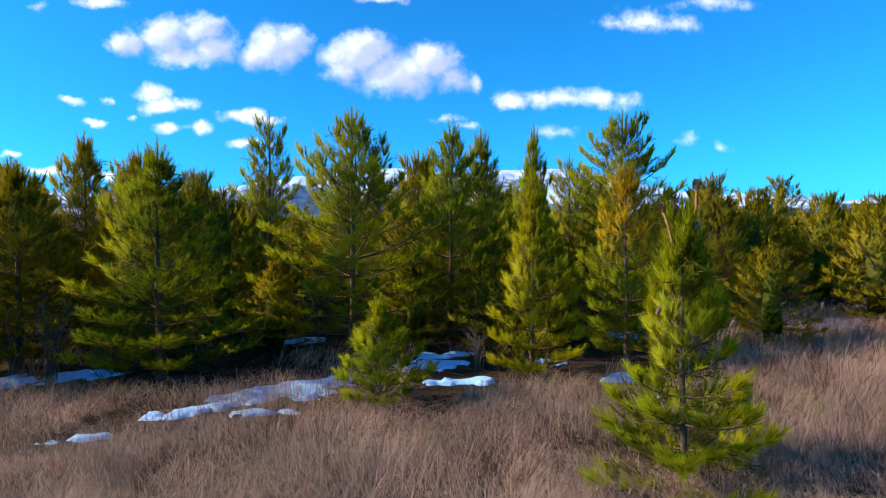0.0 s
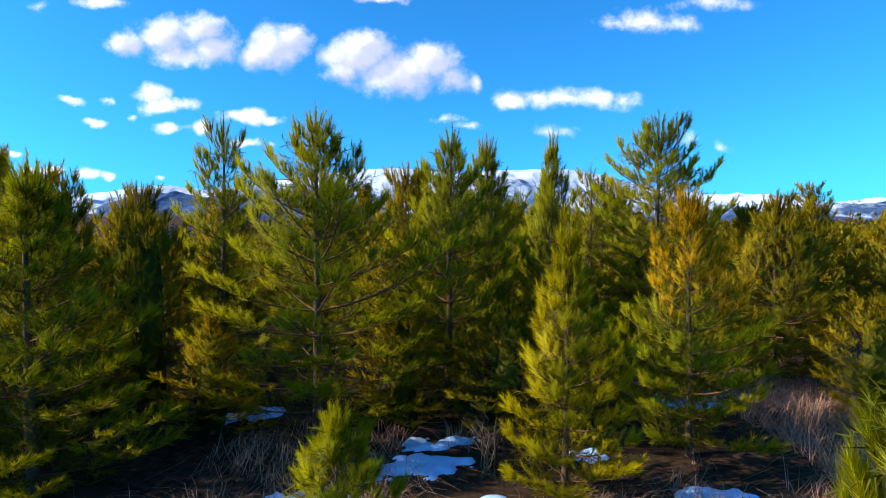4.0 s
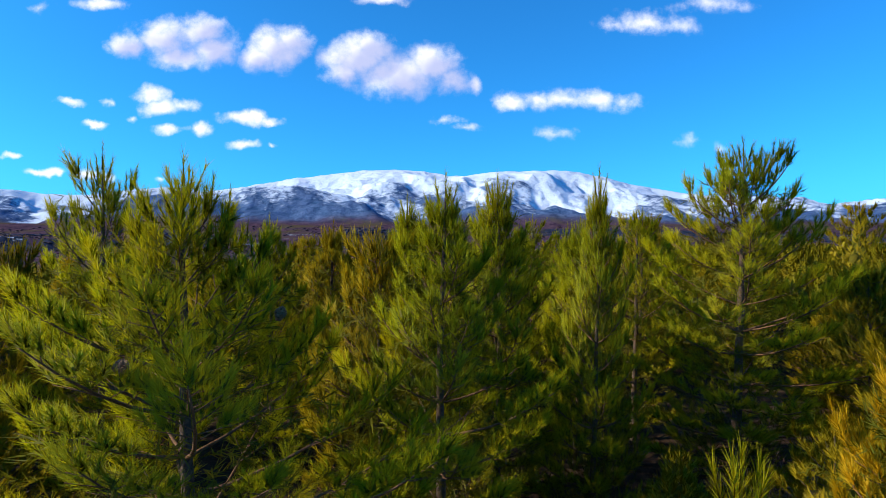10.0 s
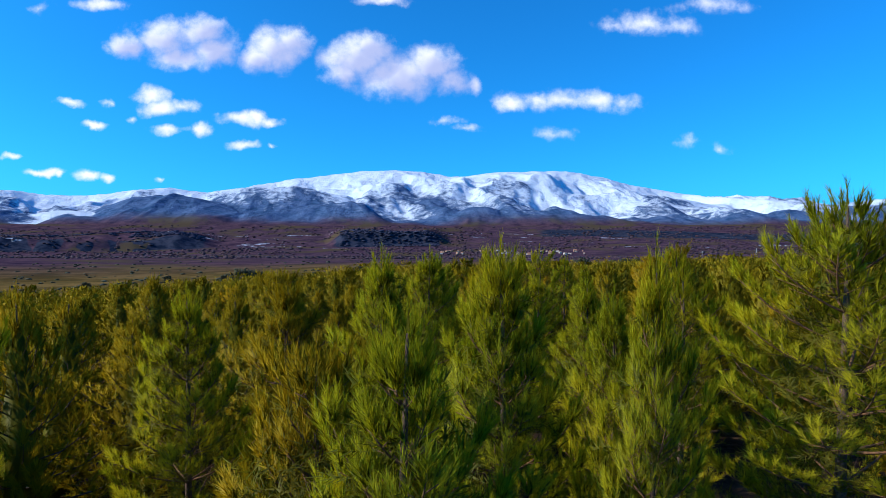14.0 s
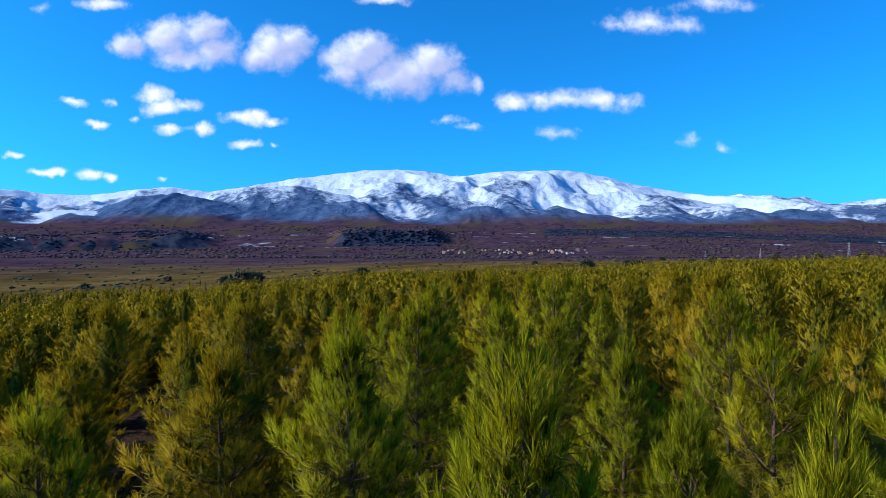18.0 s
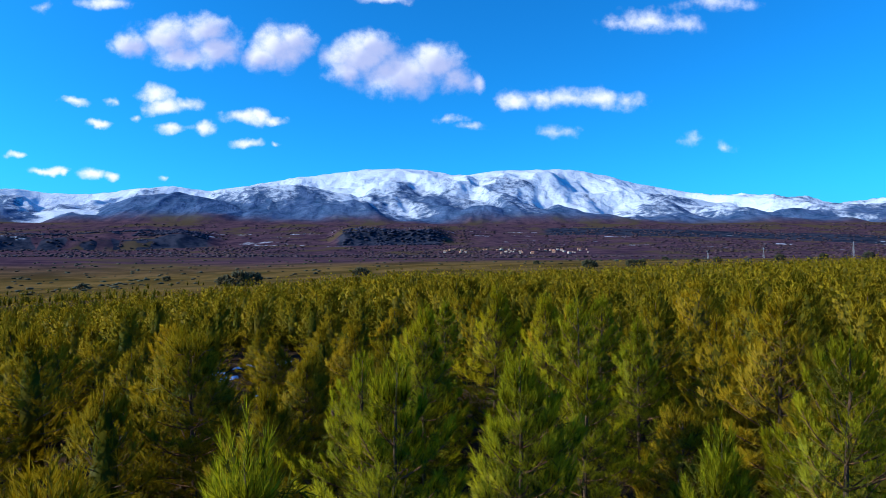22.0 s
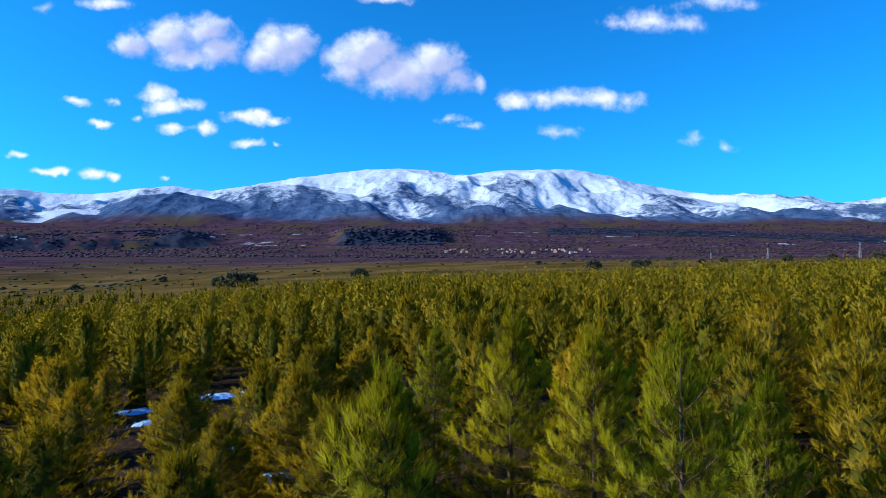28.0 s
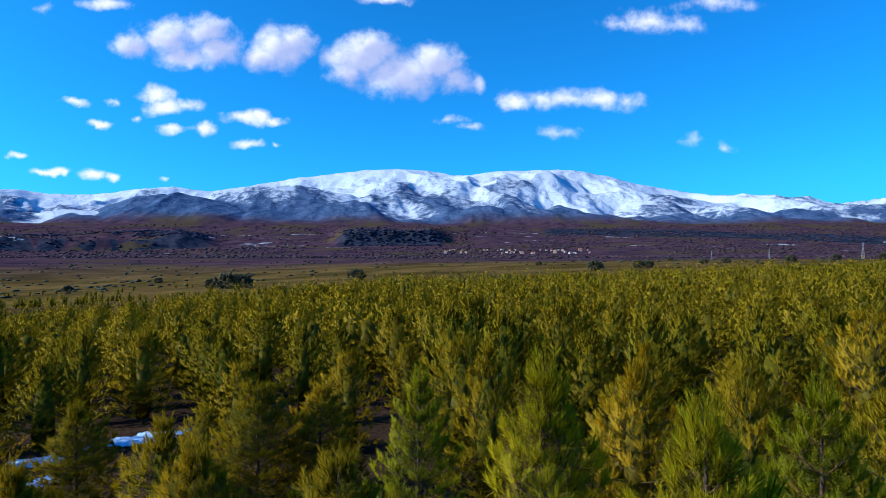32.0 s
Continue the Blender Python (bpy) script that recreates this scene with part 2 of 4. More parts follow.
m = Mat("dry_grass")
g = m.node("ShaderNodeNewGeometry")
c = m.mix(g.outputs["Random Per Island"], (0.24, 0.122, 0.080), (0.50, 0.295, 0.192))
c = m.mix(m.span(m.noise(0.9, 3.0), 0.42, 0.66), c, m.mix(g.outputs["Random Per Island"], (0.25, 0.120, 0.085), (0.48, 0.260, 0.180)))
c = m.mix(m.span(m.noise(1.7, 2.0), 0.60, 0.72, 0.0, 0.6), c, (0.22, 0.21, 0.055))
M_GRASS = m.surface(c, 0.75, None, spec=0.25)

m = Mat("bare_twigs")
M_TWIGS_BARE = m.surface(m.mix(m.span(m.noise(20), 0.3, 0.7), (0.06, 0.042, 0.032), (0.15, 0.105, 0.075)), 0.9)

# ground: litter near by, meadow, purple-brown scrub, dark oak scarps, snow on the heights
m = Mat("ground")
pos = m.node("ShaderNodeNewGeometry").outputs["Position"]
cov = m.node("ShaderNodeAttribute", attribute_name="cover")
sepc = m.node("ShaderNodeSeparateColor")
m.link(cov.outputs["Color"], sepc.inputs[0])
n1, n2 = m.noise(9, 6.0, 0.65, pos), m.noise(0.7, 4.0, 0.6, pos)
litter = m.mix(m.span(n1, 0.3, 0.7), (0.018, 0.012, 0.009), (0.058, 0.036, 0.024))
litter = m.mix(m.span(n2, 0.5, 0.75), litter, (0.075, 0.048, 0.030))
f1, f2 = m.noise(0.02, 6.0, 0.62, pos), m.noise(0.11, 4.0, 0.6, pos)
meadow = m.mix(m.span(f1, 0.35, 0.65), (0.062, 0.042, 0.012), (0.150, 0.094, 0.032))
meadow = m.mix(m.span(f2, 0.56, 0.66), meadow, (0.050, 0.052, 0.022))
# scrub and oak colours hold some blue of the haze over far ground
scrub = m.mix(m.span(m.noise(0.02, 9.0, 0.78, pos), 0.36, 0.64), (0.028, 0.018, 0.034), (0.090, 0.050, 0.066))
scrub = m.mix(m.span(m.noise(0.0045, 6.0, 0.6, pos), 0.50, 0.62), scrub, (0.068, 0.050, 0.032))
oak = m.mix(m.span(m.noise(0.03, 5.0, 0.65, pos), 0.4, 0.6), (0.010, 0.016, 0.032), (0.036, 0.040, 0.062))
# mountain heath, with the blue of the air in front mixed into its colour
hazy_heath = m.mix(m.span(m.noise(0.014, 9.0, 0.78, pos), 0.36, 0.64), (0.026, 0.062, 0.136), (0.090, 0.140, 0.260))
c = m.mix(m.span(sepc.outputs[0], 0.02, 0.98), litter, meadow)
height = m.node("ShaderNodeSeparateXYZ")
m.link(pos, height.inputs[0])
c = m.mix(sepc.outputs[1], c, scrub)
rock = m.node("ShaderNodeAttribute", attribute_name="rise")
c = m.mix(rock.outputs["Fac"], c, hazy_heath)
# this colour also paints the cloud shadow on the plain, besides the oak scarps
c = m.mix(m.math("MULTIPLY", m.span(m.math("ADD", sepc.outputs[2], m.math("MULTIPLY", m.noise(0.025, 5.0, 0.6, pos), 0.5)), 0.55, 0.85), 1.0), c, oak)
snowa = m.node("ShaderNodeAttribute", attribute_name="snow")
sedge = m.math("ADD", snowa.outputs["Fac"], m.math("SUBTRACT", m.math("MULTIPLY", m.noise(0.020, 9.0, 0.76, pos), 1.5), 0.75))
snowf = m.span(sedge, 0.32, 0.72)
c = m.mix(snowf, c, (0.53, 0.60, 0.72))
crag = m.math("MULTIPLY", m.math("MULTIPLY", m.noise(0.014, 9.0, 0.64, pos), rock.outputs["Fac"]), 20.0)
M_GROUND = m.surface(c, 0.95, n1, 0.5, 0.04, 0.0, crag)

m = Mat("house_plaster")
oi = m.node("ShaderNodeObjectInfo")
M_PLASTER = m.surface(m.mix(m.span(oi.outputs["Random"], 0.3, 0.8), (0.50, 0.44, 0.38), (0.38, 0.22, 0.14)), 0.9, m.noise(0.8), 0.1)
m = Mat("roof_tiles")
M_ROOF = m.surface(m.mix(m.span(m.noise(0.6), 0.35, 0.65), (0.30, 0.13, 0.075), (0.42, 0.22, 0.14)), 0.85, m.noise(2.5), 0.3)
m = Mat("galvanised_steel")
M_STEEL = m.surface(m.mix(m.noise(3.0), (0.22, 0.23, 0.24), (0.36, 0.37, 0.38)), 0.6)
m = Mat("window_dark")
M_DARKGLASS = m.surface((0.03, 0.035, 0.045), 0.2, None, spec=0.5)
m = Mat("shrub_leaves")
gi = m.node("ShaderNodeNewGeometry")
M_SHRUB = m.surface(m.mix(gi.outputs["Random Per Island"], (0.016, 0.020, 0.010), (0.060, 0.060, 0.024)), 0.8)

# ---------------------------------------------------------------- numeric helpers
LATTICE = np.random.RandomState(7).rand(256, 256)


def value_noise(x, y):
    x, y = np.asarray(x, float), np.asarray(y, float)
    i, j = np.floor(x).astype(int), np.floor(y).astype(int)
    fx, fy = x - i, y - j
    fx, fy = fx * fx * (3 - 2 * fx), fy * fy * (3 - 2 * fy)
    a, b = LATTICE[i % 256, j % 256], LATTICE[(i + 1) % 256, j % 256]
    c0, d0 = LATTICE[i % 256, (j + 1) % 256], LATTICE[(i + 1) % 256, (j + 1) % 256]
    return (a * (1 - fx) + b * fx) * (1 - fy) + (c0 * (1 - fx) + d0 * fx) * fy


def fbm(x, y, octaves=5, gain=0.5):
    total, amp, norm = 0, 1.0, 0.0
    for k in range(octaves):
        total = total + amp * value_noise(x * 2 ** k + 17.3 * k, y * 2 ** k + 5.1 * k)
        norm += amp
        amp *= gain
    return total / norm


def ridged(x, y, octaves=5, gain=0.5):
    total, amp, norm = 0, 1.0, 0.0
    for k in range(octaves):
        v = 1 - np.abs(2 * value_noise(x * 2 ** k + 31.7 * k, y * 2 ** k + 11.9 * k) - 1)
        total = total + amp * v * v
        norm += amp
        amp *= gain
    return total / norm


def smooth(v, a, b):
    t = np.clip((v - a) / (b - a), 0, 1)
    return t * t * (3 - 2 * t)


def tri_mesh(name, verts, tris, smooth_faces=False):
    verts, tris = np.asarray(verts, np.float32), np.asarray(tris, np.int32)
    me = bpy.data.meshes.new(name)
    me.vertices.add(len(verts))
    me.vertices.foreach_set("co", verts.ravel())
    me.loops.add(len(tris) * 3)
    me.loops.foreach_set("vertex_index", tris.ravel())
    me.polygons.add(len(tris))
    me.polygons.foreach_set("loop_start", np.arange(len(tris), dtype=np.int32) * 3)
    if smooth_faces:
        me.polygons.foreach_set("use_smooth", np.ones(len(tris), dtype=bool))
    me.update(calc_edges=True)
    return me


def set_normals(me, v, tris, out, own):
    a, b, c = v[tris[:, 0]], v[tris[:, 1]], v[tris[:, 2]]
    g = np.cross(b - a, c - a)
    g /= np.linalg.norm(g, axis=1, keepdims=True) + 1e-12
    vn = np.zeros_like(v)
    for k in range(3):
        vn[tris[:, k]] = g
    n = out * (1 - own) + vn * own
    n /= np.linalg.norm(n, axis=1, keepdims=True) + 1e-9
    me.polygons.foreach_set("use_smooth", np.ones(len(tris), dtype=bool))
    me.normals_split_custom_set_from_vertices(n)


def facing(verts, tris, out):
    """Winds each triangle so that it looks the way of out."""
    a, b, c = verts[tris[:, 0]], verts[tris[:, 1]], verts[tris[:, 2]]
    g = np.cross(b - a, c - a)
    wrong = (g * out[tris[:, 0]]).sum(1) < 0
    tris = tris.copy()
    tris[wrong] = tris[wrong][:, ::-1]
    return tris


def outward(v, h):
    out = v * np.array([1, 1, .42]) - np.array([0, 0, .42 * .42 * h])
    return out / (np.linalg.norm(out, axis=1, keepdims=True) + 1e-6)


def mesh_part(name, me, material, parent=None, label=""):
    if not me.materials:
        me.materials.append(material)
    ob = new(name, me)
    ob.parent = parent
    return tagged(ob, label)


def part(name, bm, material, parent=None, label=""):
    me = bpy.data.meshes.new(name)
    bm.to_mesh(me)
    bm.free()
    return mesh_part(name, me, material, parent, label)


def tube(points, radii, sides=6):
    """Vertices and triangles of a tapered tube along points."""
    P, R = np.asarray(points, float), np.asarray(radii, float)
    T = np.gradient(P, axis=0)
    T /= np.linalg.norm(T, axis=1, keepdims=True) + 1e-9
    ref = np.where(np.abs(T[:, 2:3]) > 0.9, np.array([[1.0, 0, 0]]), np.array([[0, 0, 1.0]]))
    U = np.cross(T, ref)
    U /= np.linalg.norm(U, axis=1, keepdims=True) + 1e-9
    V = np.cross(T, U)
    a = np.linspace(0, 2 * np.pi, sides, endpoint=False)
    ring = P[:, None] + R[:, None, None] * (U[:, None] * np.cos(a)[None, :, None] + V[:, None] * np.sin(a)[None, :, None])
    k = len(P)
    verts = np.concatenate([ring.reshape(-1, 3), P[-1:]])
    tris = []
    for i in range(k - 1):
        for j in range(sides):
            p, q = i * sides + j, i * sides + (j + 1) % sides
            tris += [(p, q, q + sides), (p, q + sides, p + sides)]
    tris += [((k - 1) * sides + j, (k - 1) * sides + (j + 1) % sides, k * sides) for j in range(sides)]
    return verts, np.array(tris)


def join(pieces):
    vs, ts, base = [], [], 0
    for v, t in pieces:
        vs.append(v)
        ts.append(np.asarray(t) + base)
        base += len(v)
    return np.concatenate(vs), np.concatenate(ts)


# ---------------------------------------------------------------- terrain
DIST = [0, 8, 20, 32, 40, 50, 60, 110, 150, 300, 700, 1500, 2000, 2500, 3000, 3300, 6000]
HEIGHT = [0, 0, .6, 1.0, .8, .3, -.1, -1.3, -3.2, -8, -16, -28, -8, 42, 100, 125, 125]
# skyline: tangent right, tangent up over the horizon
SKY_U = [-1.6, -1.0, -.75, -.65, -.56, -.46, -.395, -.33, -.27, -.21, -.14, -.09, -.03, .012, .07, .19, .235, .30, .40, .445, .49, .54, .59, .66, .685, .75, 1.1, 1.6]
SKY_V = [.03, .06, .088, .084, .086, .093, .084, .093, .107, .116, .122, .122, .121, .111, .117, .1225, .119, .103, .083, .075, .078, .079, .074, .062, .065, .070, .05, .03]


# front hills of the range: tangent right, distance, tangent up, half width, half depth, how much less snow they hold
HILLS = [(-.62, 3400, .060, .12, 260, -.70), (-.455, 3500, .084, .16, 420, .24), (-.27, 3700, .097, .19, 420, -.14), (.28, 3920, .086, .30, 240, .15),
         (.06, 3250, .061, .07, 200, .90), (.11, 3780, .081, .050, 260, .10), (.19, 3880, .086, .060, 260, .05), (-.76, 3350, .050, .05, 220, .60)]


def ground_z(x, y):
    x, y = np.asarray(x, float), np.asarray(y, float)
    d = np.sqrt((x * 0.35) ** 2 + y ** 2) * np.where(y < 0, 0.3, 1.0)
    z = np.interp(d, DIST, HEIGHT)
    far = smooth(np.hypot(x, y), 250, 900)
    lean = np.where(x > 0, 0.034, 0.050) * np.clip(np.abs(x) - 6, 0, 200) * np.sign(x)
    z = z + lean * (1 - far) * smooth(y, 6, 40)
    z = z + 0.16 * (fbm(x * 0.45, y * 0.45, 3) - 0.5) * smooth(np.hypot(x, y), 1, 6)
    return z


def far_z(x, y):
    """Plain, scarps, foothills and the snowy range."""
    d = np.hypot(x, y)
    u = np.clip(x / np.maximum(y, 1e-3), -1.6, 1.6)
    u = np.where(y <= 1, np.sign(x) * 1.6, u)
    z = ground_z(x, y)
    roll = smooth(d, 300, 1500)
    z = z + roll * 16 * (fbm(x * 0.0022, y * 0.0022, 5) - 0.5)
    # scarps that face the valley
    wob = 140 * (fbm(u * 7 + 3, d * 0 + 2.2, 4) - 0.5)
    scarp = smooth(d + wob, 2050, 2130) * smooth(-(d + wob), -2900, -2300)
    where = smooth(u, -1.2, -.9) * smooth(-u, .36, .44) + smooth(u, -.2, -.16) * smooth(-u, -.02, .03)
    z = z + 34 * scarp * where * (.45 + 1.1 * fbm(u * 16 + 2, d * .002, 3))
    # range: three rows of spurs that climb to the crest
    crest = 4350.0
    dy = d / np.sqrt(1 + u * u)
    top = np.interp(u, SKY_U, SKY_V) * crest + 5
    t = np.clip((dy - 2950) / (crest - 2950), 0, 1.25)
    rise = np.where(t < 1, t ** 1.15, 1 - (t - 1) * 1.2)
    base = np.interp(2950.0, DIST, HEIGHT)
    warp = 260 * (fbm(x * 0.0012, y * 0.0012, 3) - 0.5)
    xr, yr = x * 0.9 + y * 0.43 + warp, y * 0.9 - x * 0.43 + warp
    gully = 1 - np.abs(2 * fbm(xr * 0.0019, yr * 0.0010, 5, .45) - 1) ** 1.1
    spur = ridged((x - 300 + warp) * 0.0040, y * 0.0024 + 4, 4, 0.5)
    shape = np.clip(t, 0, 1) * np.clip(1.03 - t, 0, 1) * 4
    mount = base + (top - base) * rise
    mount = mount + shape * (330 * (gully - 0.8) + 40 * (spur - 0.5)) + smooth(t, .5, 1) * 12 * (fbm(x * 0.012, y * 0.012, 4) - 0.5)
    bare = np.zeros_like(mount)
    for hu, hd, ht, wu, wd, less in HILLS:
        off = (u - hu + .03 * (fbm(dy * .004, u * 9 + hu * 7, 3) - .5)) / wu
        deep = (dy - hd) / wd
        hill = base - 12 + (ht * hd - base + 12) * np.exp(-np.abs(off) ** 2.4 - deep * deep) + (34 * (spur - .5) + 26 * (gully - .8)) * np.exp(-off * off)
        over = smooth(hill - mount, -12, 14) * smooth(np.exp(-off * off - deep * deep), .05, .3)
        bare = bare * (1 - over) + less * over
        mount = np.maximum(mount, hill) * over + mount * (1 - over)
    on = smooth(t, 0.0, 0.06)
    return z * (1 - on) + mount * on, u, d, t, gully, bare


def build_ground():
    fine = np.linspace(-0.80, 0.80, 560)
    coarse = np.linspace(0.80, 2 * np.pi - 0.80, 70)[1:-1]
    ang = np.concatenate([fine, coarse])
    rad = np.concatenate([np.geomspace(0.4, 120, 60)[:-1], np.geomspace(120, 1900, 36)[:-1], np.linspace(1900, 2950, 36)[:-1], np.linspace(2950, 4700, 96)[:-1], np.linspace(4700, 5900, 34)])
    A, R = np.meshgrid(ang, rad)
    X, Y = R * np.sin(A), R * np.cos(A)
    Z, u, d, t, gully, bare = far_z(X, Y)
    # how the cover changes outwards
    meadow = smooth(d, 105, 170) + 0 * d
    scrub = smooth(d + 160 * (fbm(X * 0.004, Y * 0.004, 4) - .5), 420, 760)
    wob = 140 * (fbm(u * 7 + 3, d * 0 + 2.2, 4) - 0.5)
    where = smooth(u, -1.2, -.9) * smooth(-u, .36, .44) + smooth(u, -.2, -.16) * smooth(-u, -.02, .03)
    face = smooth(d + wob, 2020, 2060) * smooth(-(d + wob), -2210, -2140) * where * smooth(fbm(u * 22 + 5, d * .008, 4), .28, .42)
    # shadow of a cloud across the right of the plain, painted as cover
    cloud_shadow = smooth(u, .12, .22) * smooth(d + wob * .4, 2450, 2520) * smooth(-d - wob * .4, -2900, -2760)
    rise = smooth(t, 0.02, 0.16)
    # snow by height and by how open the slope is
    line = np.interp(u, [-1.6, -.75, -.58, -.50, -.36, -.29, -.2, -.12, .1, .3, .45, .55, .75, 1.6], [.25, .25, .30, .60, .62, .52, .48, .44, .38, .38, .44, .38, .34, .3])
    snow = 0.50 + (t - line) * 1.1 - bare + 0.8 * (0.8 - gully) + 1.2 * (fbm((X + .5 * Y) * 0.0042, Y * 0.0018, 6, .6) - 0.5)
    snow = np.where(t > 0.08, np.clip(snow, 0, 1.1), 0)
    patchy = (fbm(X * 0.006 + 9, Y * 0.012, 4) > 0.71) & (d > 1500) & (d < 2600)
    snow = np.where(patchy, 0.42, snow)
    nr, na = R.shape
    V = np.stack([X, Y, Z], -1).reshape(-1, 3)
    i, j = np.meshgrid(np.arange(nr - 1), np.arange(na), indexing="ij")
    a, b = (i * na + j).ravel(), (i * na + (j + 1) % na).ravel()
    tris = np.concatenate([np.stack([a, b, b + na], 1), np.stack([a, b + na, a + na], 1)])
    hub = len(V)
    V = np.concatenate([V, [[0, 0, float(ground_z(0, 0))]]])
    k = np.arange(na)
    tris = np.concatenate([tris, np.stack([np.full(na, hub), (k + 1) % na, k], 1)])
    tris = tris[:, ::-1]
    me = tri_mesh("ground", V, tris, True)
    ext = lambda v: np.append(v.ravel(), 0.0)
    col = me.attributes.new("cover", "FLOAT_COLOR", "POINT")
    rgba = np.stack([ext(meadow), ext(scrub), ext(np.clip(face + cloud_shadow, 0, 1)), np.ones(len(V))], 1).astype(np.float32)
    col.data.foreach_set("color", rgba.ravel())
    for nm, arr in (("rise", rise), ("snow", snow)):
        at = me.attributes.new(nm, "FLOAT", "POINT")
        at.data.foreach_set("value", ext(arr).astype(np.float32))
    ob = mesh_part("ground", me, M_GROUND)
    tagged(ob, "rolling ground from grassland to snow-covered mountains", "ground", kind="structure")


build_ground()

# ---------------------------------------------------------------- pines


def unit(v):
    return v / (np.linalg.norm(v, axis=-1, keepdims=True) + 1e-9)


def needle_tris(rng, P, A, L, count, width, length, spread=1.0):
    """Brushes of needles round shoots that start at P, run along A and are L long."""
    n = len(P)
    U = unit(np.cross(A, rng.normal(size=(n, 3))))
    V = np.cross(A, U)
    t = (np.arange(count)[None, :] + rng.random((n, count))) / count
    phi = rng.random((n, count)) * 2 * np.pi
    close = 1.08 - 0.34 * np.clip(A[:, 2:3], 0, 1) ** 3
    al = (0.66 - 0.30 * t * t + 0.46 * (rng.random((n, count)) - 0.5)) * spread * close
    rad = U[:, None] * np.cos(phi)[..., None] + V[:, None] * np.sin(phi)[..., None]
    D = unit(A[:, None] * np.cos(al)[..., None] + rad * np.sin(al)[..., None])
    B = P[:, None] + A[:, None] * (L[:, None] * (0.04 + 0.90 * t))[..., None]
    S = unit(np.cross(D, A[:, None] + 0.3 * rng.normal(size=(n, count, 3)))) * (width / 2)
    tip = B + D * (length * (0.75 + 0.35 * rng.random((n, count))))[..., None]
    verts = np.stack([B - S, B + S, tip], 2).reshape(-1, 3)
    return verts, np.arange(len(verts)).reshape(-1, 3)


CROWN_F = [0.0, .05, .14, .28, .45, .62, .76, .87, .95, 1.0]
CROWNS = {
    "cone": [.84, .94, 1.0, 1.0, .98, .80, .56, .35, .21, .10],
    "dome": [.78, .90, .98, 1.0, .99, .90, .71, .45, .25, .10],
    "round": [.60, .78, .92, 1.0, 1.0, .98, .88, .66, .42, .16],
    "candle": [.80, .90, .98, 1.0, .95, .85, .76, .62, .46, .20],
    "skirt": [.95, 1.02, 1.02, .96, .50, .50, .44, .33, .22, .10],
}
UP = np.array([0, 0, 1.0])


def crown_radius(f, az, seed, form="cone"):
    """Outline of a crown at the share f of its height, with the lumps of its limbs."""
    lump = fbm(az * 1.3 + seed * 3.7 + 40, f * 5.0 + seed, 2) - 0.5
    return np.interp(f, CROWN_F, CROWNS[form]) * (1 + 0.75 * lump)


def turned(v, axis, ang):
    """v turned round the unit axis by ang."""
    return v * math.cos(ang) + np.cross(axis, v) * math.sin(ang) + axis * float(axis @ v) * (1 - math.cos(ang))


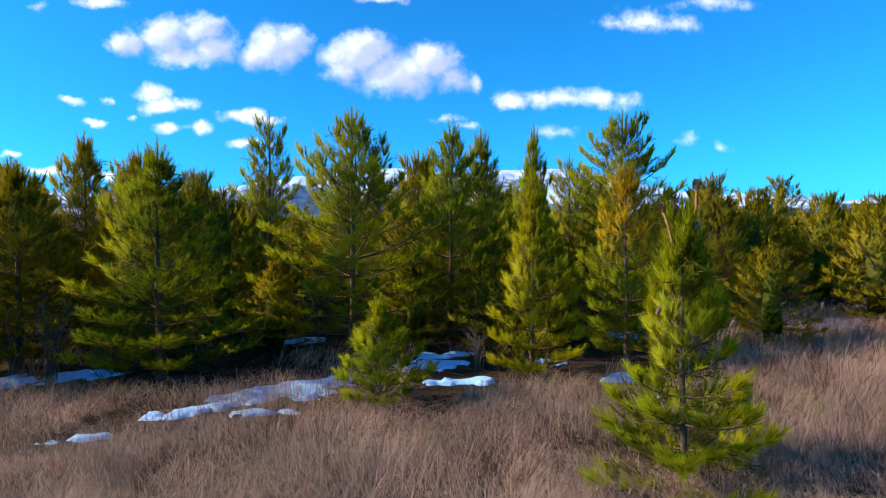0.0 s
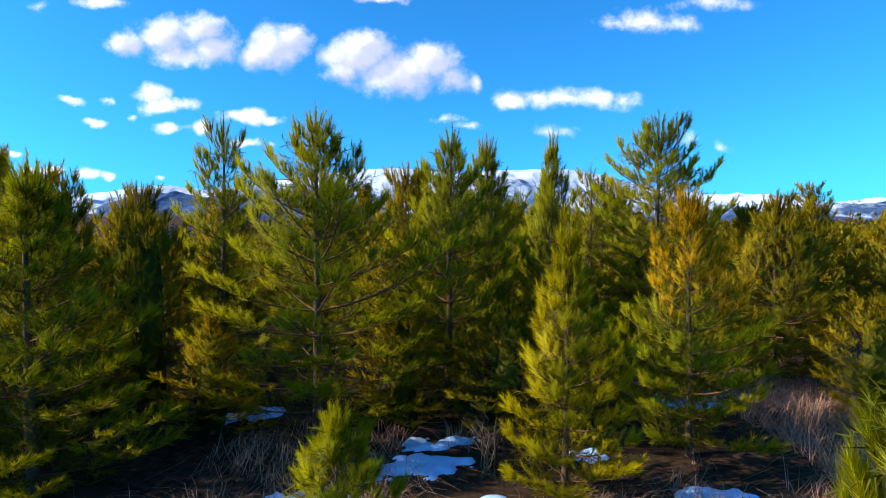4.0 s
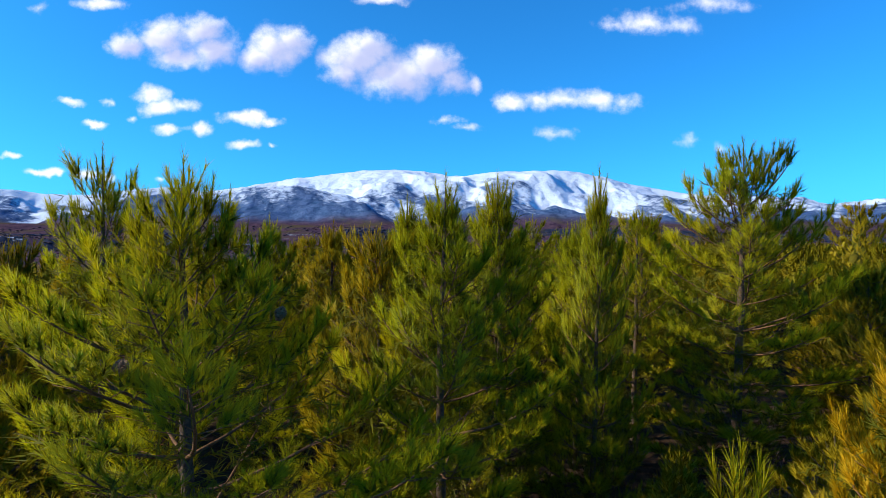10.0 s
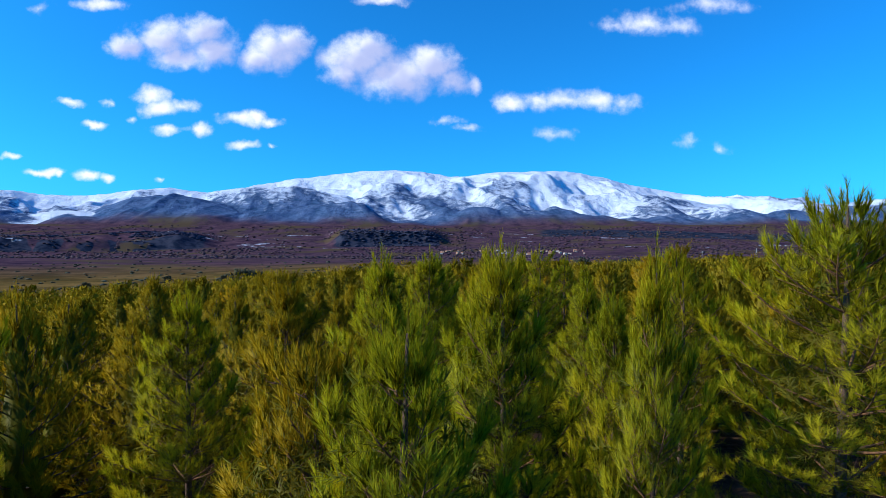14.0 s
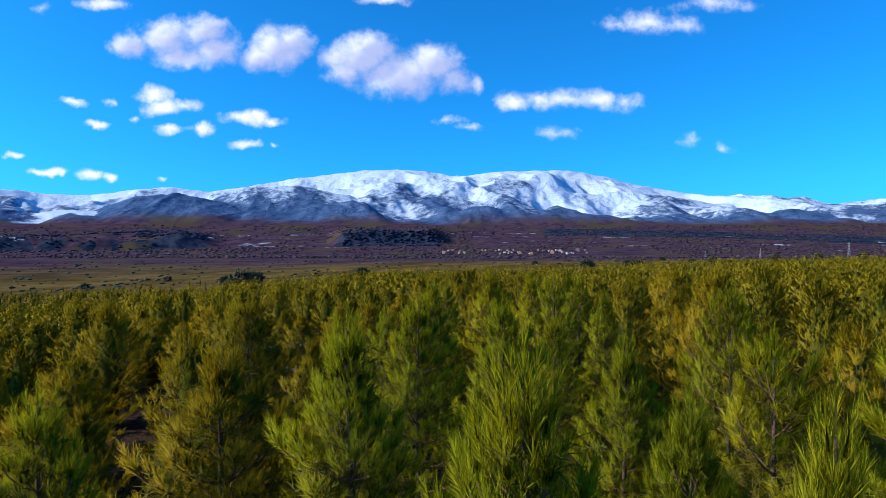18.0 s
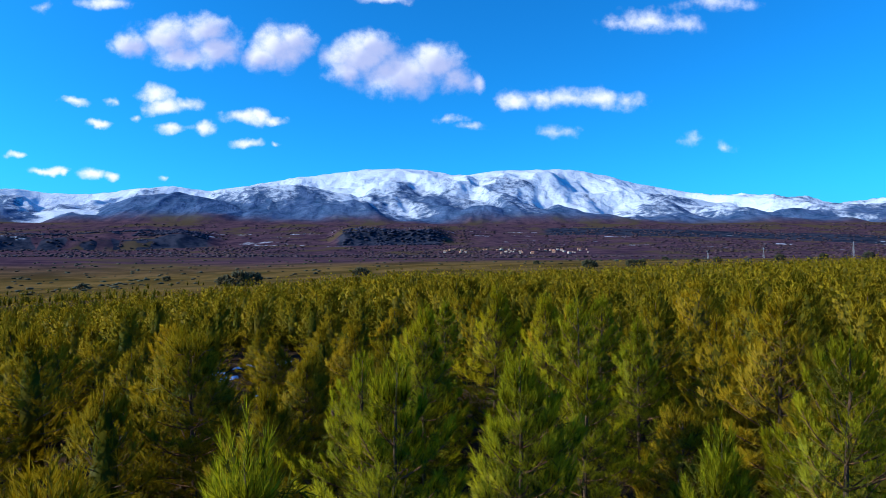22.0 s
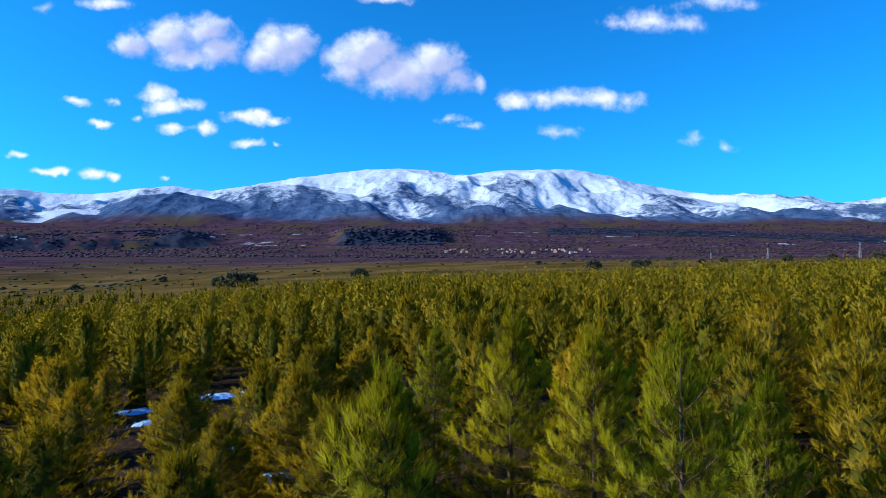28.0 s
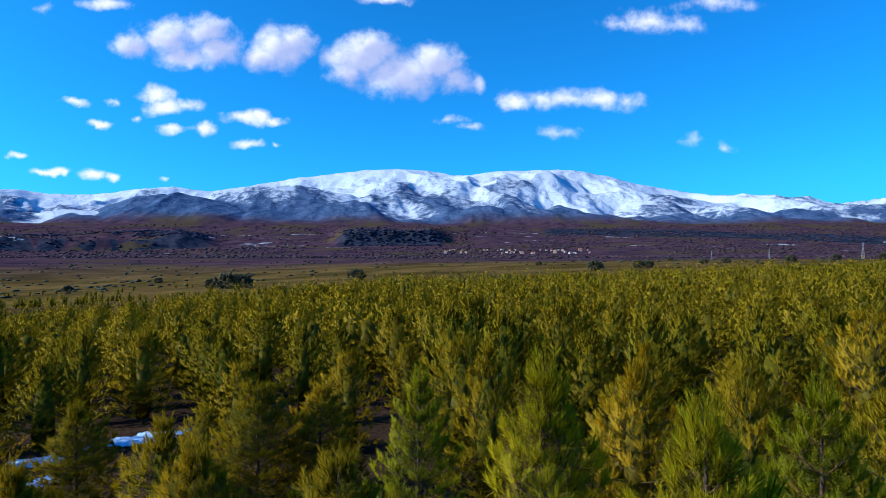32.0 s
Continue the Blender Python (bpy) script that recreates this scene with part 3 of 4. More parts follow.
def pine_plan(seed, h, spread, form="cone", low=0.05, fine=1.0, sparse=1.0):
    """Trunk, whorls of limbs with their side twigs, and the leafy shoots at the twigs' ends."""
    rng = np.random.RandomState(seed)
    zs = np.linspace(0, h * 0.95, 9)
    wob = np.cumsum(rng.normal(0, 0.012 * h / 4, (9, 2)), axis=0)
    trunk = np.column_stack([wob, zs])
    r0 = 0.0115 * h + 0.006
    trunk_r = np.interp(zs / h, [0, .08, .6, .95], [r0 * 1.25, r0, r0 * .55, 0.009])
    limbs, P, A, L = [], [], [], []

    def shoot(at, way, length):
        P.append(at)
        A.append(way / np.linalg.norm(way))
        L.append(length)

    z = low * h + .10
    while z < h * .88:
        f = z / h
        c = np.array([np.interp(z, zs, trunk[:, 0]), np.interp(z, zs, trunk[:, 1]), z])
        count = max(3, int(rng.randint(4, 7) * sparse))
        az0 = rng.random() * 6.28
        for q in range(count):
            az = az0 + q * 2 * np.pi / count + rng.uniform(-.3, .3)
            e0 = radians(np.interp(f, [0, .4, .75, 1], [-5, 14, 34, 44]) + rng.uniform(-7, 7))
            e1 = e0 + radians(np.interp(f, [0, .5, 1], [26, 32, 30]))
            ft = np.linspace(f, .95, 40)
            climb = f + spread * crown_radius(ft, np.array(az % 6.283), seed, form) * math.tan((e0 + e1) / 2) / h
            tip_f = ft[int(np.argmin(np.abs(climb - ft)))]
            reach = spread * float(crown_radius(tip_f, np.array(az % 6.283), seed, form)) * rng.uniform(.80, 1.06)
            out = np.array([np.cos(az), np.sin(az), 0])
            side = np.array([-np.sin(az), np.cos(az), 0]) * rng.uniform(-.2, .2)
            e = np.linspace(e0, e1, 6)
            step = (out * np.cos(e)[:, None] + UP * np.sin(e)[:, None]) + side * np.linspace(0, 1, 6)[:, None]
            shootlen = rng.uniform(.18, .25) * min(1.0, .70 + .08 * h) * np.interp(f, [0, .7, .9], [1, 1, 1.35])
            ln = max(.10, (reach - .16) / float(np.cos(e).mean()))
            pts = c + np.concatenate([np.zeros((1, 3)), np.cumsum(step[:-1], 0)]) * ln / 5
            pts[:, 2] = np.minimum(pts[:, 2], h * .93)
            twigs = []
            s = max(.30, 1 - .75 / ln) * ln if ln > .35 else .45 * ln
            flip = rng.choice([-1, 1])
            lift = np.interp(f, [0, .3, .7, 1], [.60, 1.0, 1.8, 3.4])
            while s < ln * .97:
                k = s / ln * 5
                i = min(4, int(k))
                at = pts[i] + (pts[i + 1] - pts[i]) * (k - i)
                way = pts[i + 1] - pts[i]
                way = way / (np.linalg.norm(way) + 1e-9)
                tw = turned(way, unit(np.cross(np.cross(way, UP), way)), flip * rng.uniform(.65, 1.05)) + UP * rng.uniform(-.12, .30)
                tw = tw / np.linalg.norm(tw)
                tl = min(.42, .40 * (ln - s) + .05) * rng.uniform(.7, 1.15)
                end = at + tw * tl
                twigs.append((at, end))
                shoot(end - tw * .03, tw + UP * lift * rng.uniform(.5, 1.2), shootlen * rng.uniform(.75, 1.05))
                if tl > .14:
                    for g in (-1, 1):
                        tz = turned(tw, unit(np.cross(np.cross(tw, UP), tw)), g * rng.uniform(.5, .9))
                        shoot(end - tw * rng.uniform(.05, .14), tz + UP * lift * rng.uniform(.3, 1.1), shootlen * rng.uniform(.6, .95))
                if tl > .26:
                    tz = turned(tw, unit(np.cross(np.cross(tw, UP), tw)), rng.choice([-1, 1]) * rng.uniform(.6, 1.0))
                    shoot(at + tw * tl * .45, tz + UP * lift, shootlen * rng.uniform(.6, .9))
                flip = -flip
                s += rng.uniform(.080, .120) / fine
            way = pts[-1] - pts[-2]
            way = way / (np.linalg.norm(way) + 1e-9)
            shoot(pts[-1] - way * .03, way + UP * lift * .6, shootlen * 1.15)
            for g in range(4):
                around = turned(unit(np.cross(way, UP + .01)), way, g * 1.57 + rng.uniform(-.4, .4))
                shoot(pts[-1] - way * .06, way + around * rng.uniform(.35, .7) + UP * lift * .6, shootlen * rng.uniform(.7, .95))
            limbs.append((pts, np.interp(np.linspace(0, 1, 6), [0, 1], [0.005 + 0.009 * ln, 0.004]), twigs))
        z += h * rng.uniform(.062, .082) * (1.15 - .35 * f) / sparse
    # leader, with its upright candles
    tip = trunk[-1]
    tall = .46 if form == "candle" else .36
    shoot(tip - UP * .10, np.array([.02, 0, 1.0]), tall * min(1.0, .5 + .12 * h))
    for drop, tilt, k in ((.12, .30, 5), (.34, .42, 6)):
        for g in range(k):
            az = g * 6.283 / k + rng.uniform(-.3, .3)
            o = np.array([np.cos(az), np.sin(az), 0])
            shoot(tip - UP * drop + o * .05, o * tilt + UP, rng.uniform(.22, .32) * min(1.0, .5 + .12 * h))
    P, A, L = np.array(P), np.array(A), np.array(L)
    P[:, 2] = np.maximum(P[:, 2], 0.04)
    return trunk, trunk_r, limbs, P, A, L, rng


def tuft_cores(rng, P, A, L, radius, sides=3, tail=True):
    """The packed needles close to each shoot: a slender spindle along it."""
    n = len(P)
    U = unit(np.cross(A, rng.normal(size=(n, 3))))
    V = np.cross(A, U)
    a = np.arange(sides) * 2 * np.pi / sides
    mid_p = P + A * (L * 0.40)[:, None]
    ring = mid_p[:, None] + radius * (U[:, None] * np.cos(a)[None, :, None] + V[:, None] * np.sin(a)[None, :, None])
    tip = P + A * (L + radius * 1.2)[:, None]
    foot = P - A * radius * 0.6
    verts = np.concatenate([ring, tip[:, None], foot[:, None]], 1).reshape(-1, 3)
    j = np.arange(sides)
    one = np.stack([j, (j + 1) % sides, np.full(sides, sides)], 1)
    if tail:
        one = np.concatenate([one, np.stack([(j + 1) % sides, j, np.full(sides, sides + 1)], 1)])
    tris = (one[None] + (np.arange(n) * (sides + 2))[:, None, None]).reshape(-1, 3)
    return verts, tris


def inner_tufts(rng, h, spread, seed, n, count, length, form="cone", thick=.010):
    """Needles and twigs in the heart of the crown, coloured dark for the shade there."""
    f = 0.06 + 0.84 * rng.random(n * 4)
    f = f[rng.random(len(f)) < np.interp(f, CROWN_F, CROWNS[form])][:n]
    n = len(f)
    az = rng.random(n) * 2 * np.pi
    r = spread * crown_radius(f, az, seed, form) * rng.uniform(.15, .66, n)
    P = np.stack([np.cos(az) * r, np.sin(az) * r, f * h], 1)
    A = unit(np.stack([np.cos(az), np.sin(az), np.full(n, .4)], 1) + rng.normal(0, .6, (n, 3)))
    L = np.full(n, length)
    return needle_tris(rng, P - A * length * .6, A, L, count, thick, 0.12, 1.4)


def shade_hull(h, spread, seed, form, share, rings=6, sides=7, rough=0.0):
    """A closed, lumpy hull added inside a crown to block light and darken its gaps."""
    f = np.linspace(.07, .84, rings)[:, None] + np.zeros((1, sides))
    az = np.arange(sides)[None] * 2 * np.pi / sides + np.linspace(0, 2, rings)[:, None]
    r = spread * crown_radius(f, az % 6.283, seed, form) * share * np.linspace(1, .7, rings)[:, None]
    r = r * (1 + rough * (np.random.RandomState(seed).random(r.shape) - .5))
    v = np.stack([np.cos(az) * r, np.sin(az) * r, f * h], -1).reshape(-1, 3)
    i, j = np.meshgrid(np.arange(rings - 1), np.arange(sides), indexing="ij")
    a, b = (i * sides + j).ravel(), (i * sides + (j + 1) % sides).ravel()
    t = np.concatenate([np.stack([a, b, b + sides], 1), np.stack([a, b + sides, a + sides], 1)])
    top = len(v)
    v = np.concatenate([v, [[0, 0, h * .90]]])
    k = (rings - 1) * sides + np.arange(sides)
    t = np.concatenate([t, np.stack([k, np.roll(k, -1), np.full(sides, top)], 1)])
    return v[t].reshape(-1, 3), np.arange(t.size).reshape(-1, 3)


PINE_LABEL = "young green pine with upright bushy shoots in the plantation"


def make_pine(seed, h, spread, form, count, width, length, detail="hero", low=0.05, mat=None, label=PINE_LABEL, sparse=1.0, heart=.0):
    trunk, tr, limbs, P, A, L, rng = pine_plan(seed, h, spread, form, low, {"hero": 1.25, "near": .85, "mid": .72}[detail], sparse)
    root = new("pine_tree")
    root.empty_display_size = 0.2
    tagged(root, label, "pine tree", "pines of the plantation")
    v, t = tube(trunk, tr, 8 if detail == "hero" else 5)
    if detail == "near":
        v, t = join([(v, t)] + [tube(pts[[0, 3, 5]], rad[[0, 3, 5]], 3) for pts, rad, _ in limbs])
    mesh_part("trunk", tri_mesh("trunk", v, t, True), M_BARK, root)
    if detail == "hero":
        for pts, rad, twigs in limbs:
            v, t = join([tube(pts, rad, 4)] + [tube(tw, [.0045, .003], 3) for tw in twigs])
            mesh_part("limb", tri_mesh("limb", v, t, True), M_TWIG, root)
    pieces = [needle_tris(rng, P, A, L, count, width, length)]
    if detail != "hero":
        pieces.append(tuft_cores(rng, P, A, L * .9, .011 if detail == "near" else .018, 3, False))
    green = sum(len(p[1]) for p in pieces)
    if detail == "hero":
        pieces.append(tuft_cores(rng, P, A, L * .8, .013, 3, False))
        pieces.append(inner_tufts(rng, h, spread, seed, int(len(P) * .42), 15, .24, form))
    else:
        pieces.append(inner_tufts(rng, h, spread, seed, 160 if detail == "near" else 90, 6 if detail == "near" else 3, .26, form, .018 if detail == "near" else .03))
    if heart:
        pieces.append(shade_hull(h, spread, seed, form, heart))
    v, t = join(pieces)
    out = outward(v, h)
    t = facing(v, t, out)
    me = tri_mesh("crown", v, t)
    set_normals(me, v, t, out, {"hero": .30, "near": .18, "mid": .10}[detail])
    for one in ({"hero": M_NEEDLE, "near": M_NEEDLE_WOOD, "mid": M_NEEDLE_FAR}[detail], M_INNER_SHADE, mat or M_NEEDLE):
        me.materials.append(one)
    # shoot cores, inner needles and hull all take the dark shade colour
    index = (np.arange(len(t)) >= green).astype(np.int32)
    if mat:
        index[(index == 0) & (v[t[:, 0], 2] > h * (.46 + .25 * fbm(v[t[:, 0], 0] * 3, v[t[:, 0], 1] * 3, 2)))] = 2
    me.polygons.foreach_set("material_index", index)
    mesh_part("crown", me, M_NEEDLE, root)
    return root


class Stock:
    """Prototype trees that are set once and copied after that."""

    def __init__(self, protos):
        self.protos, self.used = protos, [False] * len(protos)

    def plant(self, k, x, y, height, turn, lean=0.0, sx=1.0):
        root, h0 = self.protos[k]
        sc = height / h0
        m = Matrix.LocRotScale((x, y, float(ground_z(x, y)) - 0.03), Euler((lean, -lean * .6, turn)), (sc * sx, sc * sx, sc))
        if not self.used[k]:
            self.used[k] = True
            root.matrix_basis = m
            return root
        return copy_plain(root, m)


def copy_plain(root, m):
    keep = root.matrix_basis.copy()
    root.matrix_basis = Matrix.Identity(4)
    ob = copy_thing(root, m)
    root.matrix_basis = keep
    return ob


WOOD_FORMS = ("dome", "round", "dome", "cone", "round", "dome")
HERO_W, HERO_N, HERO_L = 0.0052, 52, 0.110
hero = Stock([(make_pine(11, 4.7, 1.50, "dome", HERO_N, HERO_W, HERO_L), 4.7), (make_pine(12, 4.7, 1.15, "dome", HERO_N, HERO_W, HERO_L), 4.7),
              (make_pine(13, 4.3, 1.0, "candle", HERO_N, HERO_W, HERO_L, sparse=.85), 4.3), (make_pine(14, 3.8, 1.05, "cone", HERO_N, HERO_W, HERO_L), 3.8),
              (make_pine(15, 3.6, 0.95, "dome", HERO_N, HERO_W, HERO_L), 3.6), (make_pine(16, 4.9, 1.22, "round", HERO_N, HERO_W, HERO_L), 4.9)])
slim = Stock([(make_pine(21, 3.2, 0.78, "cone", 76, 0.0052, HERO_L, label="slender young pine at the edge of the plantation"), 3.2)])
gold = Stock([(make_pine(23, 3.6, 1.0, "dome", HERO_N, HERO_W, HERO_L, mat=M_NEEDLE_YELLOW, label="pine with yellowing needles among green ones"), 3.6)])
sapling = Stock([(make_pine(31, 2.5, 1.04, "skirt", 84, 0.0050, 0.118, low=.0, sparse=.85, label="young pine sapling standing in dry grass"), 2.5)])
bushy = Stock([(make_pine(32, 1.45, 0.72, "dome", 90, 0.0050, 0.105, sparse=.75, label="small bushy pine at the wood's edge"), 1.45)])
young = Stock([(make_pine(51 + i, 2.9, 0.96 + .06 * i, ("dome", "round", "dome")[i], 42, 0.0064, 0.100), 2.9) for i in range(3)])
near = Stock([(make_pine(41 + i, 2.9, 0.98 + .06 * (i % 3), WOOD_FORMS[i], 22, 0.0095, 0.100, "near", heart=.22), 2.9) for i in range(6)])
for root, _ in young.protos:
    for ob in root.children:
        if ob.name.startswith("crown"):
            ob.data.materials[0] = M_NEEDLE_WOOD
mid = Stock([(make_pine(61 + i, 2.9, 0.98 + .06 * (i % 3), WOOD_FORMS[i], 9, 0.018, 0.100, "mid", heart=.22), 2.9) for i in range(6)])


def pine_cone(parent, x, y, z, size, tilt):
    """A ripe cone: rings of scales on a spindle."""
    bits = []
    for i in range(9):
        f = i / 8
        r = size * .36 * math.sin(math.pi * (0.12 + .82 * f)) ** .8
        for j in range(7):
            a = j * 2 * math.pi / 7 + i * .45
            c = np.array([math.cos(a), math.sin(a), 0])
            sd = np.array([-math.sin(a), math.cos(a), 0])
            b = np.array([0, 0, size * f])
            bits.append((np.array([b + c * r * .3, b + c * r + sd * r * .4 + [0, 0, size * .06], b + c * r * 1.1 + [0, 0, size * .12], b + c * r - sd * r * .4 + [0, 0, size * .06]]), [(0, 1, 2), (0, 2, 3)]))
    v, t = join(bits)
    v2, t2 = tube([(0, 0, 0), (0, 0, size * .5), (0, 0, size)], [size * .2, size * .26, size * .05], 7)
    v, t = join([(v, t), (v2, t2)])
    ob = mesh_part("cone", tri_mesh("cone", v, t), M_CONE, parent, "brown pine cone at a shoot's tip")
    ob.matrix_basis = pose(x, y, z, tilt, tilt * .5, 0)


def bare_shoot(parent, foot, tip, r):
    """A needleless reddish shoot with a scaly bud and a few short needles at its tip."""
    foot, tip = np.array(foot), np.array(tip)
    mid_p = foot * .5 + tip * .5 + np.array([.012, 0, 0])
    v, t = tube([foot, mid_p, tip], [r, r * .95, r * .8], 6)
    shoot = mesh_part("bare_shoot", tri_mesh("bare_shoot", v, t, True), M_SHOOT, parent, "reddish shoot without needles")
    rg = np.random.RandomState(int(abs(foot[0]) * 1000) + 3)
    d = (tip - foot) / np.linalg.norm(tip - foot)
    bits = []
    for i in range(8):
        f = i / 7
        rr = r * (1.5 + 1.2 * math.sin(math.pi * (.15 + .75 * f)))
        for j in range(6):
            a = j * math.pi / 3 + i * .5
            c = np.array([math.cos(a), math.sin(a), 0])
            sd = np.array([-math.sin(a), math.cos(a), 0])
            p = tip - d * .02 + d * .075 * f
            bits.append((np.array([p + c * rr * .3, p + c * rr + sd * rr * .4, p + c * rr * 1.05 + d * .018, p + c * rr - sd * rr * .4]), [(0, 1, 2), (0, 2, 3)]))
    v, t = join(bits)
    mesh_part("bud", tri_mesh("bud", v, t), M_CONE, shoot, "pinkish scaly bud")
    v, t = needle_tris(rg, (foot * .3 + tip * .7)[None], d[None], np.array([.10]), 16, .0045, .10, 1.3)
    mesh_part("needles", tri_mesh("needles", v, t), M_NEEDLE, shoot)


sap = sapling.protos[0][0]
bare_shoot(sap, (.07, -.02, 2.28), (.10, -.02, 2.66), .013)
bare_shoot(sap, (-.12, -.05, 2.18), (-.21, -.06, 2.46), .012)
bare_shoot(sap, (-.07, -.02, 2.16), (-.09, -.03, 2.45), .012)
rg = np.random.RandomState(77)
way = unit(rg.normal(size=(900, 3)))
root = np.array([.08, -.03, 2.32]) + way * rg.uniform(.02, .045, (900, 1)) * [1, 1, 1.2]
end = root + unit(way + rg.normal(0, .9, (900, 3))) * .035
sd = unit(np.cross(end - root, rg.normal(size=(900, 3)))) * .0016
v = np.stack([root - sd, root + sd, end], 1).reshape(-1, 3)
mesh_part("silk_nest", tri_mesh("silk_nest", v, np.arange(len(v)).reshape(-1, 3)), M_SILK, sap, "grey silky caterpillar nest")
for x, y, z in ((-.34, -.30, 1.60), (.25, -.34, 1.5)):
    pine_cone(sap, x, y, z, .07, 20)
for x, y, z in ((-.35, -.75, 3.3), (.5, -.4, 3.5)):
    pine_cone(hero.protos[0][0], x, y, z, .10, 20)

# single trees of the wood's edge and along the way: stock, kind, x, y, top, turn, width
placed = []


def put_tree(stock, k, x, y, top, turn, sx=1.0):
    g0 = float(ground_z(x, y))
    stock.plant(k, x, y, top - g0, turn, random.uniform(-.02, .02), sx)
    placed.append((x, y))


put_tree(sapling, 0, 2.15, 5.25, 2.55, 0.0)
put_tree(bushy, 0, -0.81, 7.67, 1.45, 1.0)
put_tree(slim, 0, 1.35, 9.02, 3.22, 0.2, 0.95)
put_tree(gold, 0, 3.19, 10.23, 3.60, 0.3)
put_tree(hero, 3, -4.38, 9.14, 3.79, 0.0, 1.35)
put_tree(young, 0, -6.9, 9.6, 3.5, 0.7, 1.25)
put_tree(hero, 0, -1.69, 10.94, 4.72, 0.5, 1.2)
put_tree(hero, 1, 0.15, 12.31, 4.76, 0.0)
put_tree(hero, 4, 0.95, 14.90, 5.00, 2.0, 0.9)
put_tree(hero, 2, -4.16, 14.12, 5.23, 0.9, 0.95)
put_tree(hero, 3, 2.10, 14.15, 5.00, 2.2, 0.62)
put_tree(hero, 5, 4.62, 15.55, 5.67, 2.6, 1.15)
put_tree(young, 0, -8.90, 14.73, 4.90, 0.3, 0.9)
put_tree(young, 1, -6.58, 15.86, 4.10, 0.8, 0.8)
put_tree(hero, 1, -2.56, 16.07, 4.53, 3.0)
put_tree(hero, 3, -0.37, 17.54, 4.95, 1.1)
put_tree(hero, 4, 2.35, 16.19, 4.44, 1.3, 0.75)
put_tree(hero, 2, 3.70, 17.40, 4.70, 0.2)
put_tree(young, 0, -2.02, 18.25, 4.45, 1.9, 1.15)
put_tree(hero, 0, 4.89, 20.82, 4.95, 1.9, 0.85)
put_tree(hero, 1, 0.15, 19.65, 4.93, 1.2)
put_tree(hero, 3, 2.80, 19.20, 4.45, 2.7, 0.9)
put_tree(hero, 4, 1.47, 20.85, 4.75, 0.1)
put_tree(hero, 0, -0.52, 22.71, 4.40, 4.0, 0.85)
put_tree(hero, 1, 2.55, 22.60, 4.30, 0.7)
put_tree(young, 2, 6.77, 25.10, 4.95, 0.9)
put_tree(young, 1, -3.75, 24.60, 4.25, 2.4, 1.1)
put_tree(young, 0, -4.74, 26.40, 4.20, 0.4, 1.1)
put_tree(young, 2, -2.20, 26.30, 3.55, 1.4, 1.1)
put_tree(hero, 4, 0.22, 25.34, 4.72, 3.6, 0.95)
put_tree(hero, 2, 3.10, 25.20, 4.88, 2.6, 0.95)
put_tree(hero, 3, 4.60, 26.45, 4.40, 5.2, 0.9)
put_tree(hero, 4, 2.95, 28.10, 4.70, 0.6)
put_tree(hero, 1, 4.49, 29.20, 4.65, 2.1)
put_tree(hero, 3, 1.88, 29.35, 4.85, 4.4, 1.0)
put_tree(hero, 1, 0.57, 31.40, 4.30, 5.0, 0.9)
put_tree(young, 0, -3.95, 30.30, 3.35, 5.6, 1.25)
put_tree(young, 1, -2.50, 34.40, 3.25, 0.3, 1.25)
put_tree(young, 2, -1.45, 35.00, 3.15, 1.7, 1.25)
put_tree(young, 0, -5.52, 33.90, 3.05, 2.6, 1.35)
put_tree(near, 1, -3.77, 35.20, 2.60, 3.9, 1.1)
put_tree(near, 2, -8.62, 35.90, 2.45, 0.2)
put_tree(near, 5, -9.60, 34.40, 2.60, 1.2)
put_tree(near, 3, 1.76, 34.50, 4.05, 2.2)
put_tree(near, 0, 3.83, 32.50, 4.05, 4.2)
put_tree(near, 4, -1.30, 37.50, 3.30, 5.2)
put_tree(near, 1, -0.12, 40.27, 3.00, 3.2)
put_tree(near, 2, 6.32, 30.50, 4.40, 1.4)
put_tree(near, 4, 18.76, 32.83, 5.90, 0.2)
put_tree(young, 0, -8.00, 11.00, 3.75, 1.2, 1.1)
put_tree(near, 1, 9.80, 13.30, 3.05, 0.5, 1.2)
put_tree(young, 2, 6.20, 13.60, 3.75, 0.8, 1.05)
put_tree(young, 1, 7.20, 16.20, 3.70, 2.0, 1.1)
put_tree(near, 1, 8.90, 17.00, 3.75, 1.0, 1.1)
put_tree(near, 4, 10.70, 16.60, 3.60, 2.2, 1.1)
put_tree(near, 2, 12.40, 17.30, 3.65, 0.4, 1.1)
put_tree(young, 2, -5.90, 11.6, 4.0, 2.8, 1.0)
# two pines out of view to the left, added to shade the wood's edge
put_tree(young, 1, -10.6, 11.4, 3.9, 1.9, 1.1)
put_tree(young, 2, -7.50, 8.40, 3.0, 0.4, 1.1)
put_tree(near, 3, -3.10, 10.90, 1.90, 0.4, 1.5)
put_tree(near, 1, -5.50, 10.60, 1.90, 1.4, 1.5)
put_tree(near, 5, -0.50, 11.30, 2.00, 2.4, 1.5)
put_tree(near, 2, 1.00, 11.20, 2.00, 3.4, 1.4)
put_tree(near, 0, 2.30, 11.80, 2.20, 4.4, 1.4)
put_tree(near, 4, 4.10, 12.40, 2.30, 5.4, 1.4)
put_tree(near, 1, 6.30, 11.30, 2.10, 1.2, 1.3)
# another unseen pine on the left, added for its shade
put_tree(near, 0, -12.9, 11.6, 4.0, 3.1, 1.1)

